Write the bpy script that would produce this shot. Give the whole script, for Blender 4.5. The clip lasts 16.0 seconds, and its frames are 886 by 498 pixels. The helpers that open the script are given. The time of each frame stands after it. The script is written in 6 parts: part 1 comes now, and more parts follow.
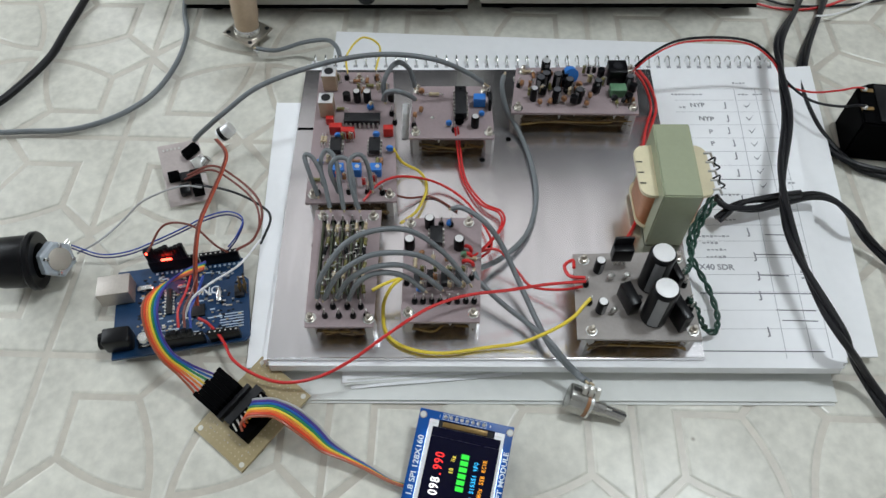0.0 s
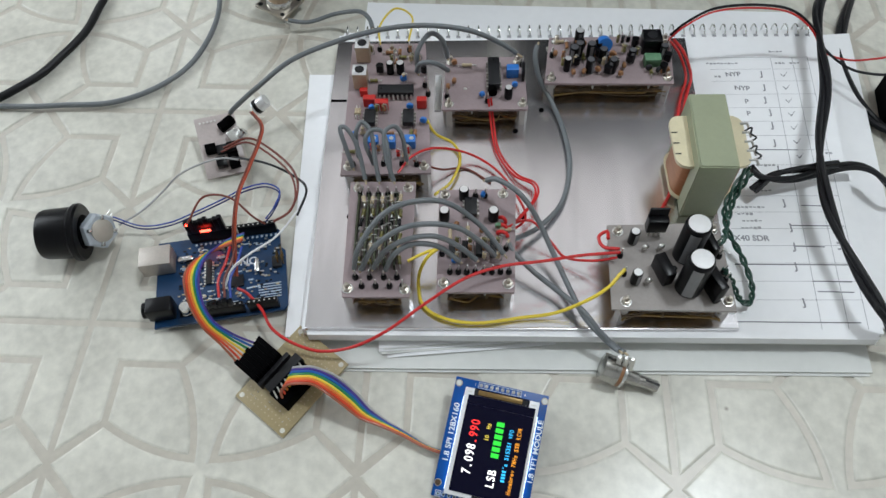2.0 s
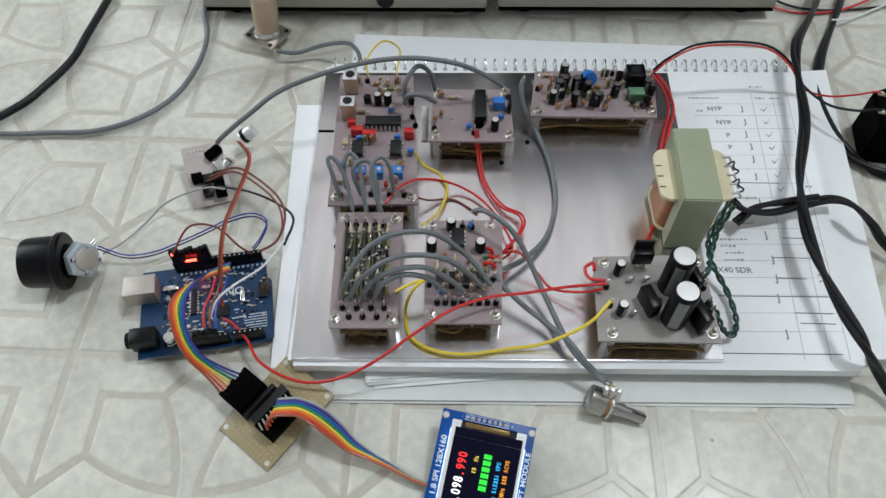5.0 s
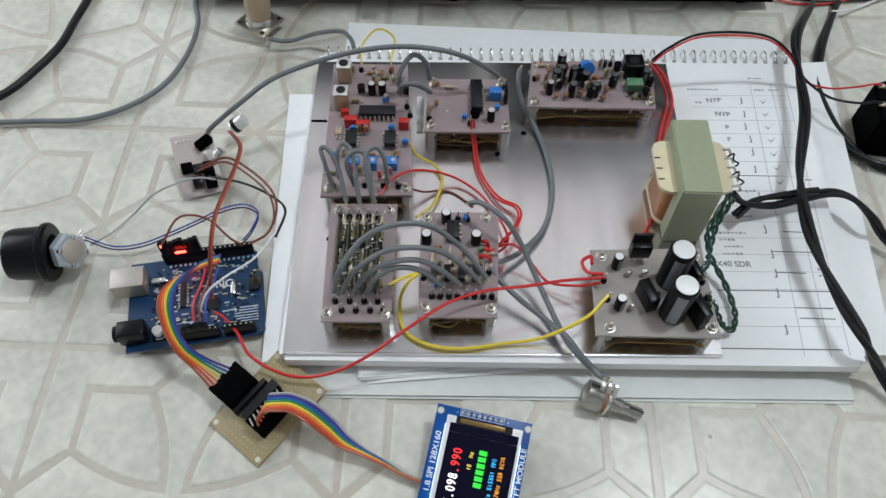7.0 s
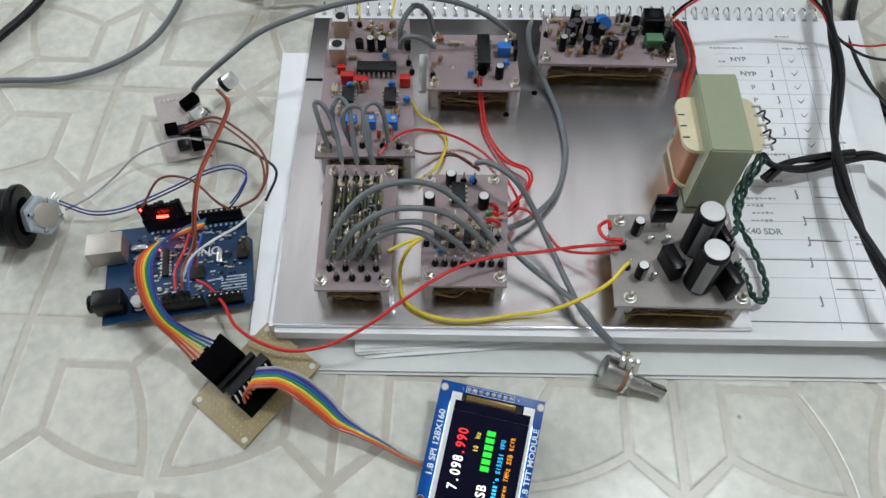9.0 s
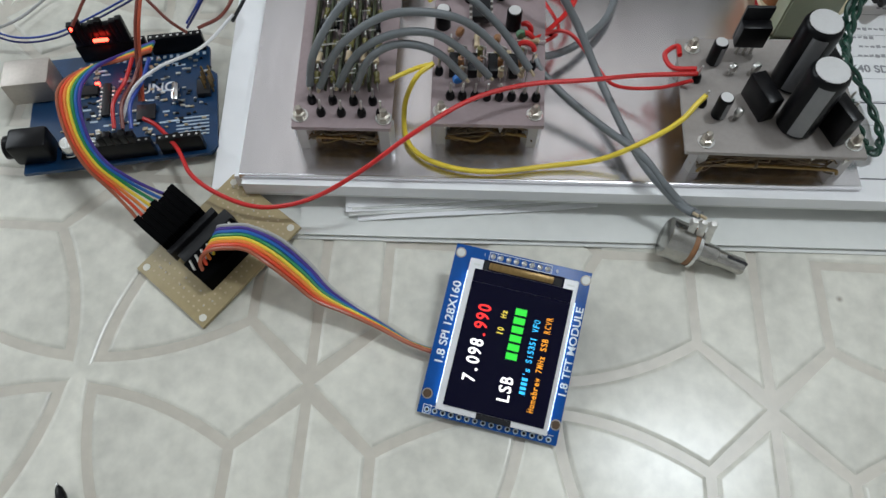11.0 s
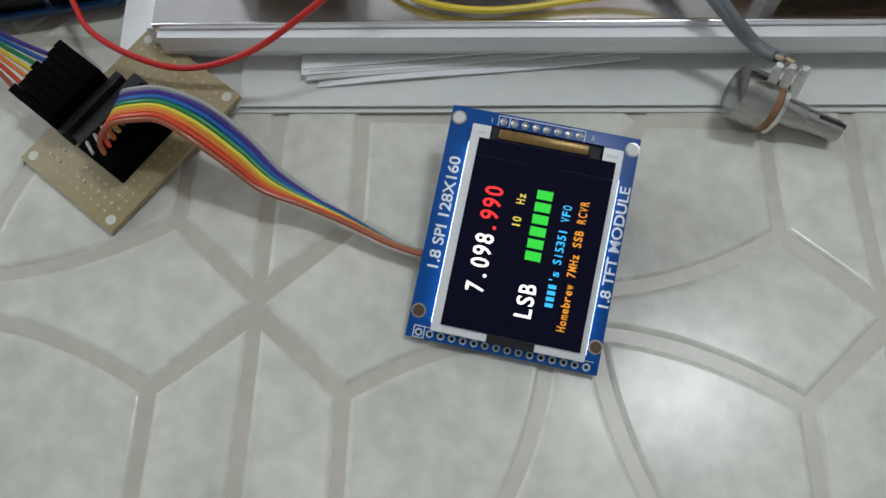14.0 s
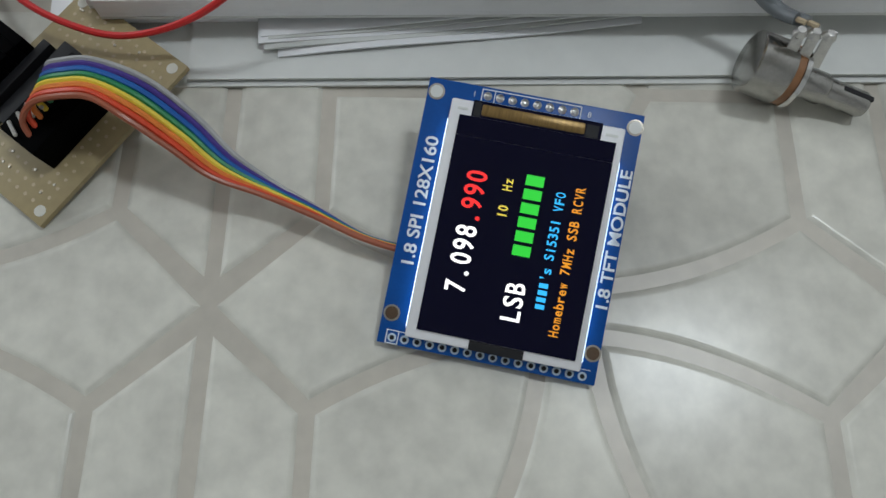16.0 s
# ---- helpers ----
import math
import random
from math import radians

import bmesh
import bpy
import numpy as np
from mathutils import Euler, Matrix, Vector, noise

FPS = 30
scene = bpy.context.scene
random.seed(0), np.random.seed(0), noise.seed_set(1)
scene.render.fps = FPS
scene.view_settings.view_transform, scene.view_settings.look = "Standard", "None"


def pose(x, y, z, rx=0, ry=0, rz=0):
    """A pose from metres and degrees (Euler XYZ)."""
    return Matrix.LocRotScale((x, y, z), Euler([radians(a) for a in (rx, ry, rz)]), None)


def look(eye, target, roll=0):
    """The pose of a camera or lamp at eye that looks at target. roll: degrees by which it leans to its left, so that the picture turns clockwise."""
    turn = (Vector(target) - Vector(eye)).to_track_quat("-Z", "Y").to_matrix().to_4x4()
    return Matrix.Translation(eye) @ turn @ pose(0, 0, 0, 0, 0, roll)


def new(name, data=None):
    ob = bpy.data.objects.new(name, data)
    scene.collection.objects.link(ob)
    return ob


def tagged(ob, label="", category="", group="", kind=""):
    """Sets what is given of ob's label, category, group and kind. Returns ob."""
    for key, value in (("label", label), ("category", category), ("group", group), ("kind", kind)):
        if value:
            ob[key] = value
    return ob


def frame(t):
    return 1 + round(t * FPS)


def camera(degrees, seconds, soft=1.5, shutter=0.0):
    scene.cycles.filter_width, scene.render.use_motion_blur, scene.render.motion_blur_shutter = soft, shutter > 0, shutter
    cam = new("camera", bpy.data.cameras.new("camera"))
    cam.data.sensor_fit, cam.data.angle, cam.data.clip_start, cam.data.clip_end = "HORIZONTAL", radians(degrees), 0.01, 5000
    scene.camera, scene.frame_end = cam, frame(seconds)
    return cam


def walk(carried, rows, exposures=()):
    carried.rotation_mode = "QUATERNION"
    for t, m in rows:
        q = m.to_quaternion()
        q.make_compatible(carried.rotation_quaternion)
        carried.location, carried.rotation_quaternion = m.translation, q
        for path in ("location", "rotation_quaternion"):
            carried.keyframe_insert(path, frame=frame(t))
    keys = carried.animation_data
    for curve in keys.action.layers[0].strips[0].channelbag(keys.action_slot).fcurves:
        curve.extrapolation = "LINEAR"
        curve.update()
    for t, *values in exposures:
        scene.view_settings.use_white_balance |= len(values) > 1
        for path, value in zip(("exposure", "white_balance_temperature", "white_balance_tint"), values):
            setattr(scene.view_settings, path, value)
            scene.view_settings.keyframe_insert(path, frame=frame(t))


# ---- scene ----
cam = camera(61.4, 16.0)
EXPOSURES = [(0, 0.19), (8, 0.19), (11.5, 0.01), (14, -0.27), (16, -0.38)]
PATH = [
    (0, (0.084, -0.159, 0.346), (0.094, 0.956, -1.314), 0.4),
    (0.5, (0.083, -0.16, 0.349), (0.081, 0.959, -1.309), 0.4),
    (1, (0.078, -0.16, 0.349), (0.051, 0.907, -1.342), -1.1),
    (1.5, (0.078, -0.161, 0.35), (0.027, 0.895, -1.348), -2.3),
    (2, (0.078, -0.161, 0.349), (0.027, 0.889, -1.352), -2.4),
    (2.5, (0.076, -0.162, 0.351), (0.023, 0.912, -1.336), -1.9),
    (3, (0.075, -0.162, 0.352), (0.065, 0.893, -1.348), 0.3),
    (3.5, (0.074, -0.161, 0.35), (0.063, 0.933, -1.324), 0.1),
    (4, (0.076, -0.161, 0.349), (0.061, 0.918, -1.335), -0.5),
    (4.5, (0.075, -0.16, 0.35), (0.073, 0.937, -1.322), 0.1),
    (4.7, (0.075, -0.160, 0.351), (0.073, 0.952, -1.312), 0.1),
    (7, (0.074, -0.156, 0.345), (0.092, 0.939, -1.329), 1.2),
    (7.5, (0.073, -0.154, 0.341), (0.09, 0.936, -1.336), 1.1),
    (8, (0.074, -0.15, 0.337), (0.089, 0.929, -1.347), 1.2),
    (8.2, (0.073, -0.151, 0.334), (0.092, 0.932, -1.347), 1.3),
    (10.5, (0.074, -0.142, 0.25), (0.066, 0.844, -1.49), 0.7),
    (11, (0.072, -0.138, 0.232), (0.062, 0.767, -1.552), 0.7),
    (11.5, (0.07, -0.139, 0.22), (0.056, 0.734, -1.579), 0.4),
    (12, (0.07, -0.138, 0.206), (0.047, 0.673, -1.622), -0.7),
    (12.5, (0.07, -0.134, 0.2), (0.019, 0.662, -1.635), -3.3),
    (13, (0.071, -0.132, 0.186), (0.036, 0.657, -1.652), -2.5),
    (13.5, (0.07, -0.128, 0.176), (0.055, 0.635, -1.672), -1.5),
    (14, (0.072, -0.124, 0.167), (0.079, 0.628, -1.686), -0.0),
    (14.5, (0.073, -0.119, 0.16), (0.079, 0.608, -1.703), -0.0),
    (15, (0.074, -0.117, 0.156), (0.091, 0.591, -1.715), 0.6),
    (15.5, (0.074, -0.115, 0.151), (0.098, 0.587, -1.722), 1.3),
    (16, (0.075, -0.112, 0.149), (0.107, 0.569, -1.731), 1.6),
]
walk(cam, [(t, look(eye, target, roll)) for t, eye, target, roll in PATH], EXPOSURES)

# ---- light: white room, one ceiling lamp, weak daylight, added ceiling fill ----
world = bpy.data.worlds.new("world")
scene.world = world
world.use_nodes = True
wn = world.node_tree
sky = wn.nodes.new("ShaderNodeTexSky")
sky.sky_type, sky.sun_disc, sky.sun_elevation, sky.sun_rotation = "NISHITA", False, radians(35), radians(40)
wn.links.new(sky.outputs[0], wn.nodes["Background"].inputs[0])
wn.nodes["Background"].inputs[1].default_value = 0.1


def area_lamp(name, where, target, sx, sy, watts, colour):
    lamp = bpy.data.lights.new(name, "AREA")
    lamp.shape, lamp.size, lamp.size_y, lamp.energy, lamp.color = "RECTANGLE", sx, sy, watts, colour
    ob = new(name, lamp)
    ob.matrix_world = look(where, target)
    return ob


area_lamp("ceiling_lamp_light", (0.85, 0.36, 2.28), (0.85, 0.36, 0), 0.40, 0.20, 17.5, (0.845, 0.932, 1.0))
area_lamp("window_light", (-1.93, 0.9, 1.45), (0, 0.3, 0.6), 1.5, 1.1, 25, (0.88, 0.95, 1.0))
# added fill: stands in for the bright ceiling that the plate mirrors
area_lamp("ceiling_fill_light", (0.15, 1.75, 2.30), (0.15, 1.75, 0), 1.7, 1.0, 1.5, (1.0, 0.965, 0.96))
area_lamp("north_window_light", (-1.22, 2.39, 1.80), (-1.22, 0.0, 1.80), 0.16, 1.05, 3.0, (0.92, 0.96, 1.0))

# ---- materials ----


def mat(name, colour, rough=0.5, metal=0.0, vary=0.12, scale=60.0, bump=0.0, bscale=None, spec=0.5, emit=0.0, alpha=None, coat=0.0, island=0.0, stretch=None):
    m = bpy.data.materials.new(name)
    m.use_nodes = True
    nt = m.node_tree
    b = nt.nodes["Principled BSDF"]
    b.inputs["Roughness"].default_value, b.inputs["Metallic"].default_value = rough, metal
    b.inputs["Specular IOR Level"].default_value = spec
    b.inputs["Coat Weight"].default_value = coat
    co = nt.nodes.new("ShaderNodeTexCoord")
    mp = nt.nodes.new("ShaderNodeMapping")
    nt.links.new(co.outputs["Object"], mp.inputs[0])
    if stretch:
        mp.inputs["Scale"].default_value = stretch
    big, fine = nt.nodes.new("ShaderNodeTexNoise"), nt.nodes.new("ShaderNodeTexNoise")
    for n, s in ((big, scale), (fine, scale * 9)):
        n.inputs["Scale"].default_value, n.inputs["Detail"].default_value = s, 4
        nt.links.new(mp.outputs[0], n.inputs["Vector"])
    mix = nt.nodes.new("ShaderNodeMix")
    mix.data_type = "FLOAT"
    mix.inputs[0].default_value = 0.4
    nt.links.new(big.outputs[0], mix.inputs[2])
    nt.links.new(fine.outputs[0], mix.inputs[3])
    ramp = nt.nodes.new("ShaderNodeValToRGB")
    lo, hi = [max(0, c * (1 - vary)) for c in colour], [min(1, c * (1 + vary)) for c in colour]
    ramp.color_ramp.elements[0].position, ramp.color_ramp.elements[1].position = 0.32, 0.68
    ramp.color_ramp.elements[0].color, ramp.color_ramp.elements[1].color = (*lo, 1), (*hi, 1)
    nt.links.new(mix.outputs[0], ramp.inputs[0])
    out = ramp.outputs[0]
    if island:
        info = nt.nodes.new("ShaderNodeObjectInfo")
        hs = nt.nodes.new("ShaderNodeHueSaturation")
        rng = nt.nodes.new("ShaderNodeMapRange")
        rng.inputs[3].default_value, rng.inputs[4].default_value = 1 - island, 1 + island
        nt.links.new(info.outputs["Random"], rng.inputs[0])
        nt.links.new(rng.outputs[0], hs.inputs["Value"])
        nt.links.new(out, hs.inputs["Color"])
        out = hs.outputs[0]
    nt.links.new(out, b.inputs["Base Color"])
    if emit:
        b.inputs["Emission Strength"].default_value = emit
        b.inputs["Emission Color"].default_value = (*colour, 1)
    if alpha is not None:
        b.inputs["Transmission Weight"].default_value = alpha
    if bump:
        bn = nt.nodes.new("ShaderNodeBump")
        bn.inputs["Strength"].default_value, bn.inputs["Distance"].default_value = bump, 0.0006
        src = nt.nodes.new("ShaderNodeTexNoise")
        src.inputs["Scale"].default_value, src.inputs["Detail"].default_value = bscale or scale * 4, 3
        nt.links.new(mp.outputs[0], src.inputs["Vector"])
        nt.links.new(src.outputs[0], bn.inputs["Height"])
        nt.links.new(bn.outputs[0], b.inputs["Normal"])
    return m


M_TILE = mat("vinyl_tile", (0.66, 0.645, 0.572), 0.22, spec=0.26, vary=0.22, scale=19, bump=0.10, bscale=70, island=0.025)
M_GROUT = mat("vinyl_joint", (0.54, 0.502, 0.432), 0.32, vary=0.12, scale=25, bump=0.10, bscale=120)
def stain_and_shade(m, spots):
    """Brownish smudges, and shade painted in before the far case, at places of their own."""
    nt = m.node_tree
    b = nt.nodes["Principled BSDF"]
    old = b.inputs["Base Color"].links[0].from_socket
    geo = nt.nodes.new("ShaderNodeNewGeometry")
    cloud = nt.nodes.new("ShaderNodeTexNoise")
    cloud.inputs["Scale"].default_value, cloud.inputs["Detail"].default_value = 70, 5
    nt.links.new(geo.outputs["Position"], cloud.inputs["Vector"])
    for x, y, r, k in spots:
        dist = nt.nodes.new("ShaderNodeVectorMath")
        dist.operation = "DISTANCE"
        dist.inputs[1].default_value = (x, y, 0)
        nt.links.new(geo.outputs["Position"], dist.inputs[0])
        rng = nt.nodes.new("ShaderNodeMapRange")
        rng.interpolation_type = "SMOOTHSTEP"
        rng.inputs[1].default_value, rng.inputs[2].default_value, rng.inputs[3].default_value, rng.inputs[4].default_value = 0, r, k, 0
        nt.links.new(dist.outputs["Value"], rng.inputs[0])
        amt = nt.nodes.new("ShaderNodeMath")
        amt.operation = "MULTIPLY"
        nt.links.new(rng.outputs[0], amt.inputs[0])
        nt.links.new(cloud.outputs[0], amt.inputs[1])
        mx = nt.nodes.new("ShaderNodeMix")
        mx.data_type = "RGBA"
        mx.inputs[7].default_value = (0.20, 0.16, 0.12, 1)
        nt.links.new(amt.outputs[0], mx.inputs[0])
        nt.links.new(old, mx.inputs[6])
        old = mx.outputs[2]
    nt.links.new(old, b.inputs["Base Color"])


# second and third spot: shade below the far case edge, put into the floor colour
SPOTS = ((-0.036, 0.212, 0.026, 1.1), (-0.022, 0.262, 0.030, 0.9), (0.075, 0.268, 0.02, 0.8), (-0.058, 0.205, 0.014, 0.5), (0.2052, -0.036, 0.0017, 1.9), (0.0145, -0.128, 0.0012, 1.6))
stain_and_shade(M_TILE, SPOTS)
stain_and_shade(M_GROUT, SPOTS[:4])
M_WALL = mat("wall_paint", (0.70, 0.70, 0.70), 0.7, vary=0.03, scale=3)
M_PAPER = mat("paper", (0.90, 0.905, 0.915), 0.6, vary=0.03, scale=20, bump=0.05)
M_PAPER2 = mat("paper_grey", (0.72, 0.73, 0.70), 0.6, vary=0.05, scale=20)
M_INK = mat("ink", (0.10, 0.10, 0.12), 0.6, vary=0.2)
M_INKL = mat("pale_ink", (0.38, 0.38, 0.40), 0.6, vary=0.2)
M_ALU = mat("brushed_aluminium", (0.76, 0.745, 0.765), 0.24, 1.0, vary=0.15, scale=14, bump=0.06, bscale=160, stretch=(1, 0.15, 1))
M_STEEL = mat("steel", (0.72, 0.72, 0.70), 0.25, 1.0, vary=0.08, scale=120)
M_TIN = mat("solder", (0.66, 0.65, 0.62), 0.35, 1.0, vary=0.15, scale=300, bump=0.3)
M_PCB = mat("laminate_board", (0.33, 0.258, 0.265), 0.42, vary=0.10, scale=70, bump=0.05)
M_PCBE = mat("psu_laminate", (0.32, 0.29, 0.27), 0.38, vary=0.10, scale=70, bump=0.05)
M_PALE = mat("pale_laminate", (0.52, 0.45, 0.43), 0.4, vary=0.12, scale=70, bump=0.05)
M_RUST = mat("hole_copper", (0.10, 0.06, 0.035), 0.4, 0.3, vary=0.2, scale=300)
M_COPPER = mat("copper_side", (0.42, 0.26, 0.12), 0.45, 0.4, vary=0.35, scale=120)
M_NYLON = mat("clear_spacer", (0.75, 0.72, 0.70), 0.25, vary=0.05, alpha=0.4)
M_BLACK = mat("black_plastic", (0.004, 0.004, 0.005), 0.30, vary=0.25, scale=90, spec=0.2)
M_BLACKM = mat("black_matt", (0.0015, 0.0015, 0.0018), 0.6, vary=0.3, scale=90, bump=0.1, spec=0.02)
M_CHIP = mat("chip_epoxy", (0.014, 0.014, 0.016), 0.45, vary=0.2, scale=200, spec=0.3)
M_CAPTOP = mat("capacitor_top", (0.80, 0.80, 0.80), 0.32, 0.6, vary=0.05)
M_CAPSTR = mat("capacitor_stripe", (0.22, 0.22, 0.23), 0.4, vary=0.1)
M_BLUE = mat("blue_trimmer", (0.03, 0.19, 0.60), 0.4, vary=0.1, scale=200)
M_RED = mat("red_film", (0.55, 0.02, 0.015), 0.35, vary=0.1, scale=200)
M_GREEN = mat("green_coil", (0.10, 0.22, 0.12), 0.5, vary=0.3, scale=300)
M_BROWN = mat("brown_ceramic", (0.30, 0.14, 0.06), 0.45, vary=0.2, scale=300)
M_TAN = mat("resistor_body", (0.50, 0.40, 0.26), 0.45, vary=0.2, scale=400)
M_OLIVE = mat("olive_diode", (0.20, 0.18, 0.06), 0.35, vary=0.6, scale=300)
M_STRIP = mat("dark_strip", (0.035, 0.042, 0.016), 0.5, vary=0.5, scale=200)
M_DULL = mat("dull_can_top", (0.12, 0.12, 0.13), 0.4, 0.4, vary=0.2)
M_UNO = mat("blue_solder_mask", (0.006, 0.040, 0.112), 0.33, vary=0.2, scale=150)
M_TFT = mat("bright_blue_mask", (0.005, 0.075, 0.31), 0.3, vary=0.12, scale=150, spec=0.25)
M_UNOSILK = mat("dull_silk", (0.50, 0.60, 0.70), 0.5, vary=0.1)
M_SILK = mat("white_silk", (0.72, 0.76, 0.80), 0.5, vary=0.05)
M_PERF = mat("phenolic_board", (0.37, 0.295, 0.155), 0.5, vary=0.10, scale=60, bump=0.05)
M_SCREEN = mat("lcd_glass", (0.003, 0.003, 0.011), 0.10, vary=0.05, spec=0.12, emit=0.5)
M_POT = mat("worn_case_metal", (0.42, 0.41, 0.385), 0.24, 1.0, vary=0.15, scale=150)
M_PAGE = mat("handwriting_ink", (0.27, 0.27, 0.29), 0.6, vary=0.2)
M_LCDF = mat("lcd_frame", (0.82, 0.82, 0.83), 0.35, vary=0.03)
M_GOLD = mat("gold_flex", (0.24, 0.15, 0.05), 0.35, 0.5, vary=0.3, scale=400, stretch=(6, 0.4, 1))
M_TRANS = mat("painted_core", (0.33, 0.36, 0.24), 0.36, vary=0.06, scale=40, bump=0.06)
M_BOBBIN = mat("cream_bobbin", (0.74, 0.66, 0.45), 0.45, vary=0.06, scale=80)
M_WIND = mat("copper_winding", (0.36, 0.15, 0.06), 0.4, 0.3, vary=0.2, scale=60, stretch=(1, 1, 14))
M_COAX = mat("grey_coax", (0.165, 0.18, 0.19), 0.42, vary=0.08, scale=80)
M_CORD = mat("black_cord", (0.009, 0.009, 0.011), 0.42, vary=0.2, scale=80, spec=0.3)
M_EQUIP = mat("beige_case", (0.44, 0.43, 0.38), 0.5, vary=0.06, scale=30)
M_SHELL = mat("nickel", (0.50, 0.46, 0.40), 0.34, 1.0, vary=0.1, scale=60)
M_SOBODY = mat("tan_sleeve", (0.50, 0.38, 0.27), 0.35, 0.3, vary=0.1, scale=60)
M_UNDER = mat("tarnished_lead", (0.15, 0.105, 0.06), 0.5, 0.2, vary=0.5, scale=220)
M_USB = mat("dull_nickel", (0.46, 0.42, 0.38), 0.48, 0.7, vary=0.12, scale=90)
M_REAR = mat("beige_rear_plate", (0.50, 0.46, 0.40), 0.45, 0.3, vary=0.08, scale=120)
M_CLEAR = mat("milky_plastic", (0.62, 0.68, 0.74), 0.3, vary=0.08, alpha=0.3)
M_WIRE = {
    "red": mat("red_wire", (0.62, 0.02, 0.02), 0.4, vary=0.08), "yellow": mat("yellow_wire", (0.84, 0.64, 0.06), 0.4, vary=0.08),
    "blue": mat("blue_wire", (0.02, 0.06, 0.36), 0.4, vary=0.1), "navy": mat("navy_wire", (0.02, 0.025, 0.14), 0.4, vary=0.1),
    "grey": mat("grey_wire", (0.40, 0.40, 0.40), 0.4, vary=0.08), "white": mat("white_wire", (0.80, 0.80, 0.80), 0.4, vary=0.05),
    "orange": mat("orange_wire", (0.70, 0.13, 0.02), 0.4, vary=0.1), "brown": mat("brown_wire", (0.19, 0.045, 0.03), 0.4, vary=0.1),
    "green": mat("green_wire", (0.02, 0.24, 0.09), 0.4, vary=0.1), "dkgreen": mat("dark_green_wire", (0.01, 0.055, 0.035), 0.4, vary=0.2),
    "purple": mat("purple_wire", (0.07, 0.04, 0.26), 0.4, vary=0.1), "ribblue": mat("ribbon_blue_wire", (0.02, 0.13, 0.45), 0.4, vary=0.1),
    "ribbrown": mat("ribbon_brown", (0.36, 0.10, 0.05), 0.35, vary=0.1), "ribred": mat("ribbon_red", (0.70, 0.075, 0.03), 0.35, vary=0.1), "riborange": mat("ribbon_orange", (0.82, 0.24, 0.05), 0.35, vary=0.1), "brick": mat("brick_red_wire", (0.42, 0.07, 0.03), 0.4, vary=0.1), "black": M_CORD, "coax": M_COAX,
}


def glow(name, colour, strength):
    m = bpy.data.materials.new(name)
    m.use_nodes = True
    b = m.node_tree.nodes["Principled BSDF"]
    b.inputs["Base Color"].default_value = (*[c * 0.2 for c in colour], 1)
    b.inputs["Emission Color"].default_value, b.inputs["Emission Strength"].default_value = (*colour, 1), strength
    return m


G_WHITE, G_RED, G_GREEN = glow("lcd_white", (1, 1, 1), 1.5), glow("lcd_red", (1, 0.03, 0.03), 1.2), glow("lcd_green", (0.03, 0.75, 0.05), 1.0)
G_CYAN, G_ORANGE, G_YELLOW = glow("lcd_cyan", (0.03, 0.5, 1), 1.3), glow("lcd_orange", (1, 0.38, 0.02), 1.0), glow("lcd_yellow", (1, 0.8, 0.1), 0.9)
G_LED = glow("red_led", (1, 0.035, 0.02), 14.0)
G_BACK = glow("lcd_backlight", (0.62, 0.80, 1.0), 3.5)
G_FILL = glow("fill_panel_glow", (1, 0.985, 0.99), 0.26)
G_LAMP = glow("lamp_diffuser", (1, 0.98, 0.95), 4.0)

# ---- mesh helpers ----
WM = {}


def thing(name, label, category, m=None, group="", kind=""):
    ob = new(name)
    ob.empty_display_size = 0.01
    m = m or Matrix()
    ob.matrix_world = m
    WM[ob.name] = m
    return tagged(ob, label, category, group, kind)


def finish(name, bm, material, smooth):
    bmesh.ops.recalc_face_normals(bm, faces=bm.faces[:])
    me = bpy.data.meshes.new(name)
    bm.to_mesh(me)
    bm.free()
    me.materials.append(material)
    if smooth:
        me.polygons.foreach_set("use_smooth", [True] * len(me.polygons))
        me.set_sharp_from_angle(angle=radians(40))
    return me


def part(name, bm, material, parent, label="", local=False, smooth=True, kind=""):
    """One mesh under a thing; in world coordinates unless local."""
    base = WM[parent.name]
    if not local:
        bmesh.ops.transform(bm, matrix=base.inverted(), verts=bm.verts[:])
    ob = new(name, finish(name, bm, material, smooth))
    ob.parent = parent
    WM[ob.name] = base
    return tagged(ob, label, kind=kind)


def solo(name, bm, material, label, category, group="", kind="", smooth=True):
    ob = new(name, finish(name, bm, material, smooth))
    WM[ob.name] = Matrix()
    return tagged(ob, label, category, group, kind)


def box(bm, x0, y0, z0, x1, y1, z1, bevel=0.0, m=None):
    r = bmesh.ops.create_cube(bm, size=1)
    vs = r["verts"]
    t = Matrix.LocRotScale(((x0 + x1) / 2, (y0 + y1) / 2, (z0 + z1) / 2), None, (abs(x1 - x0), abs(y1 - y0), abs(z1 - z0)))
    bmesh.ops.transform(bm, matrix=(m or Matrix()) @ t, verts=vs)
    if bevel:
        es = list({e for v in vs for e in v.link_edges})
        bmesh.ops.bevel(bm, geom=es, offset=bevel, segments=2, affect="EDGES", profile=0.5)
    return bm


def cyl(bm, p0, p1, r0, r1=None, seg=16):
    p0, p1 = Vector(p0), Vector(p1)
    r1 = r0 if r1 is None else r1
    d = p1 - p0
    m = Matrix.Translation((p0 + p1) / 2) @ d.to_track_quat("Z", "Y").to_matrix().to_4x4()
    bmesh.ops.create_cone(bm, cap_ends=True, segments=seg, radius1=r0, radius2=r1, depth=d.length, matrix=m)
    return bm


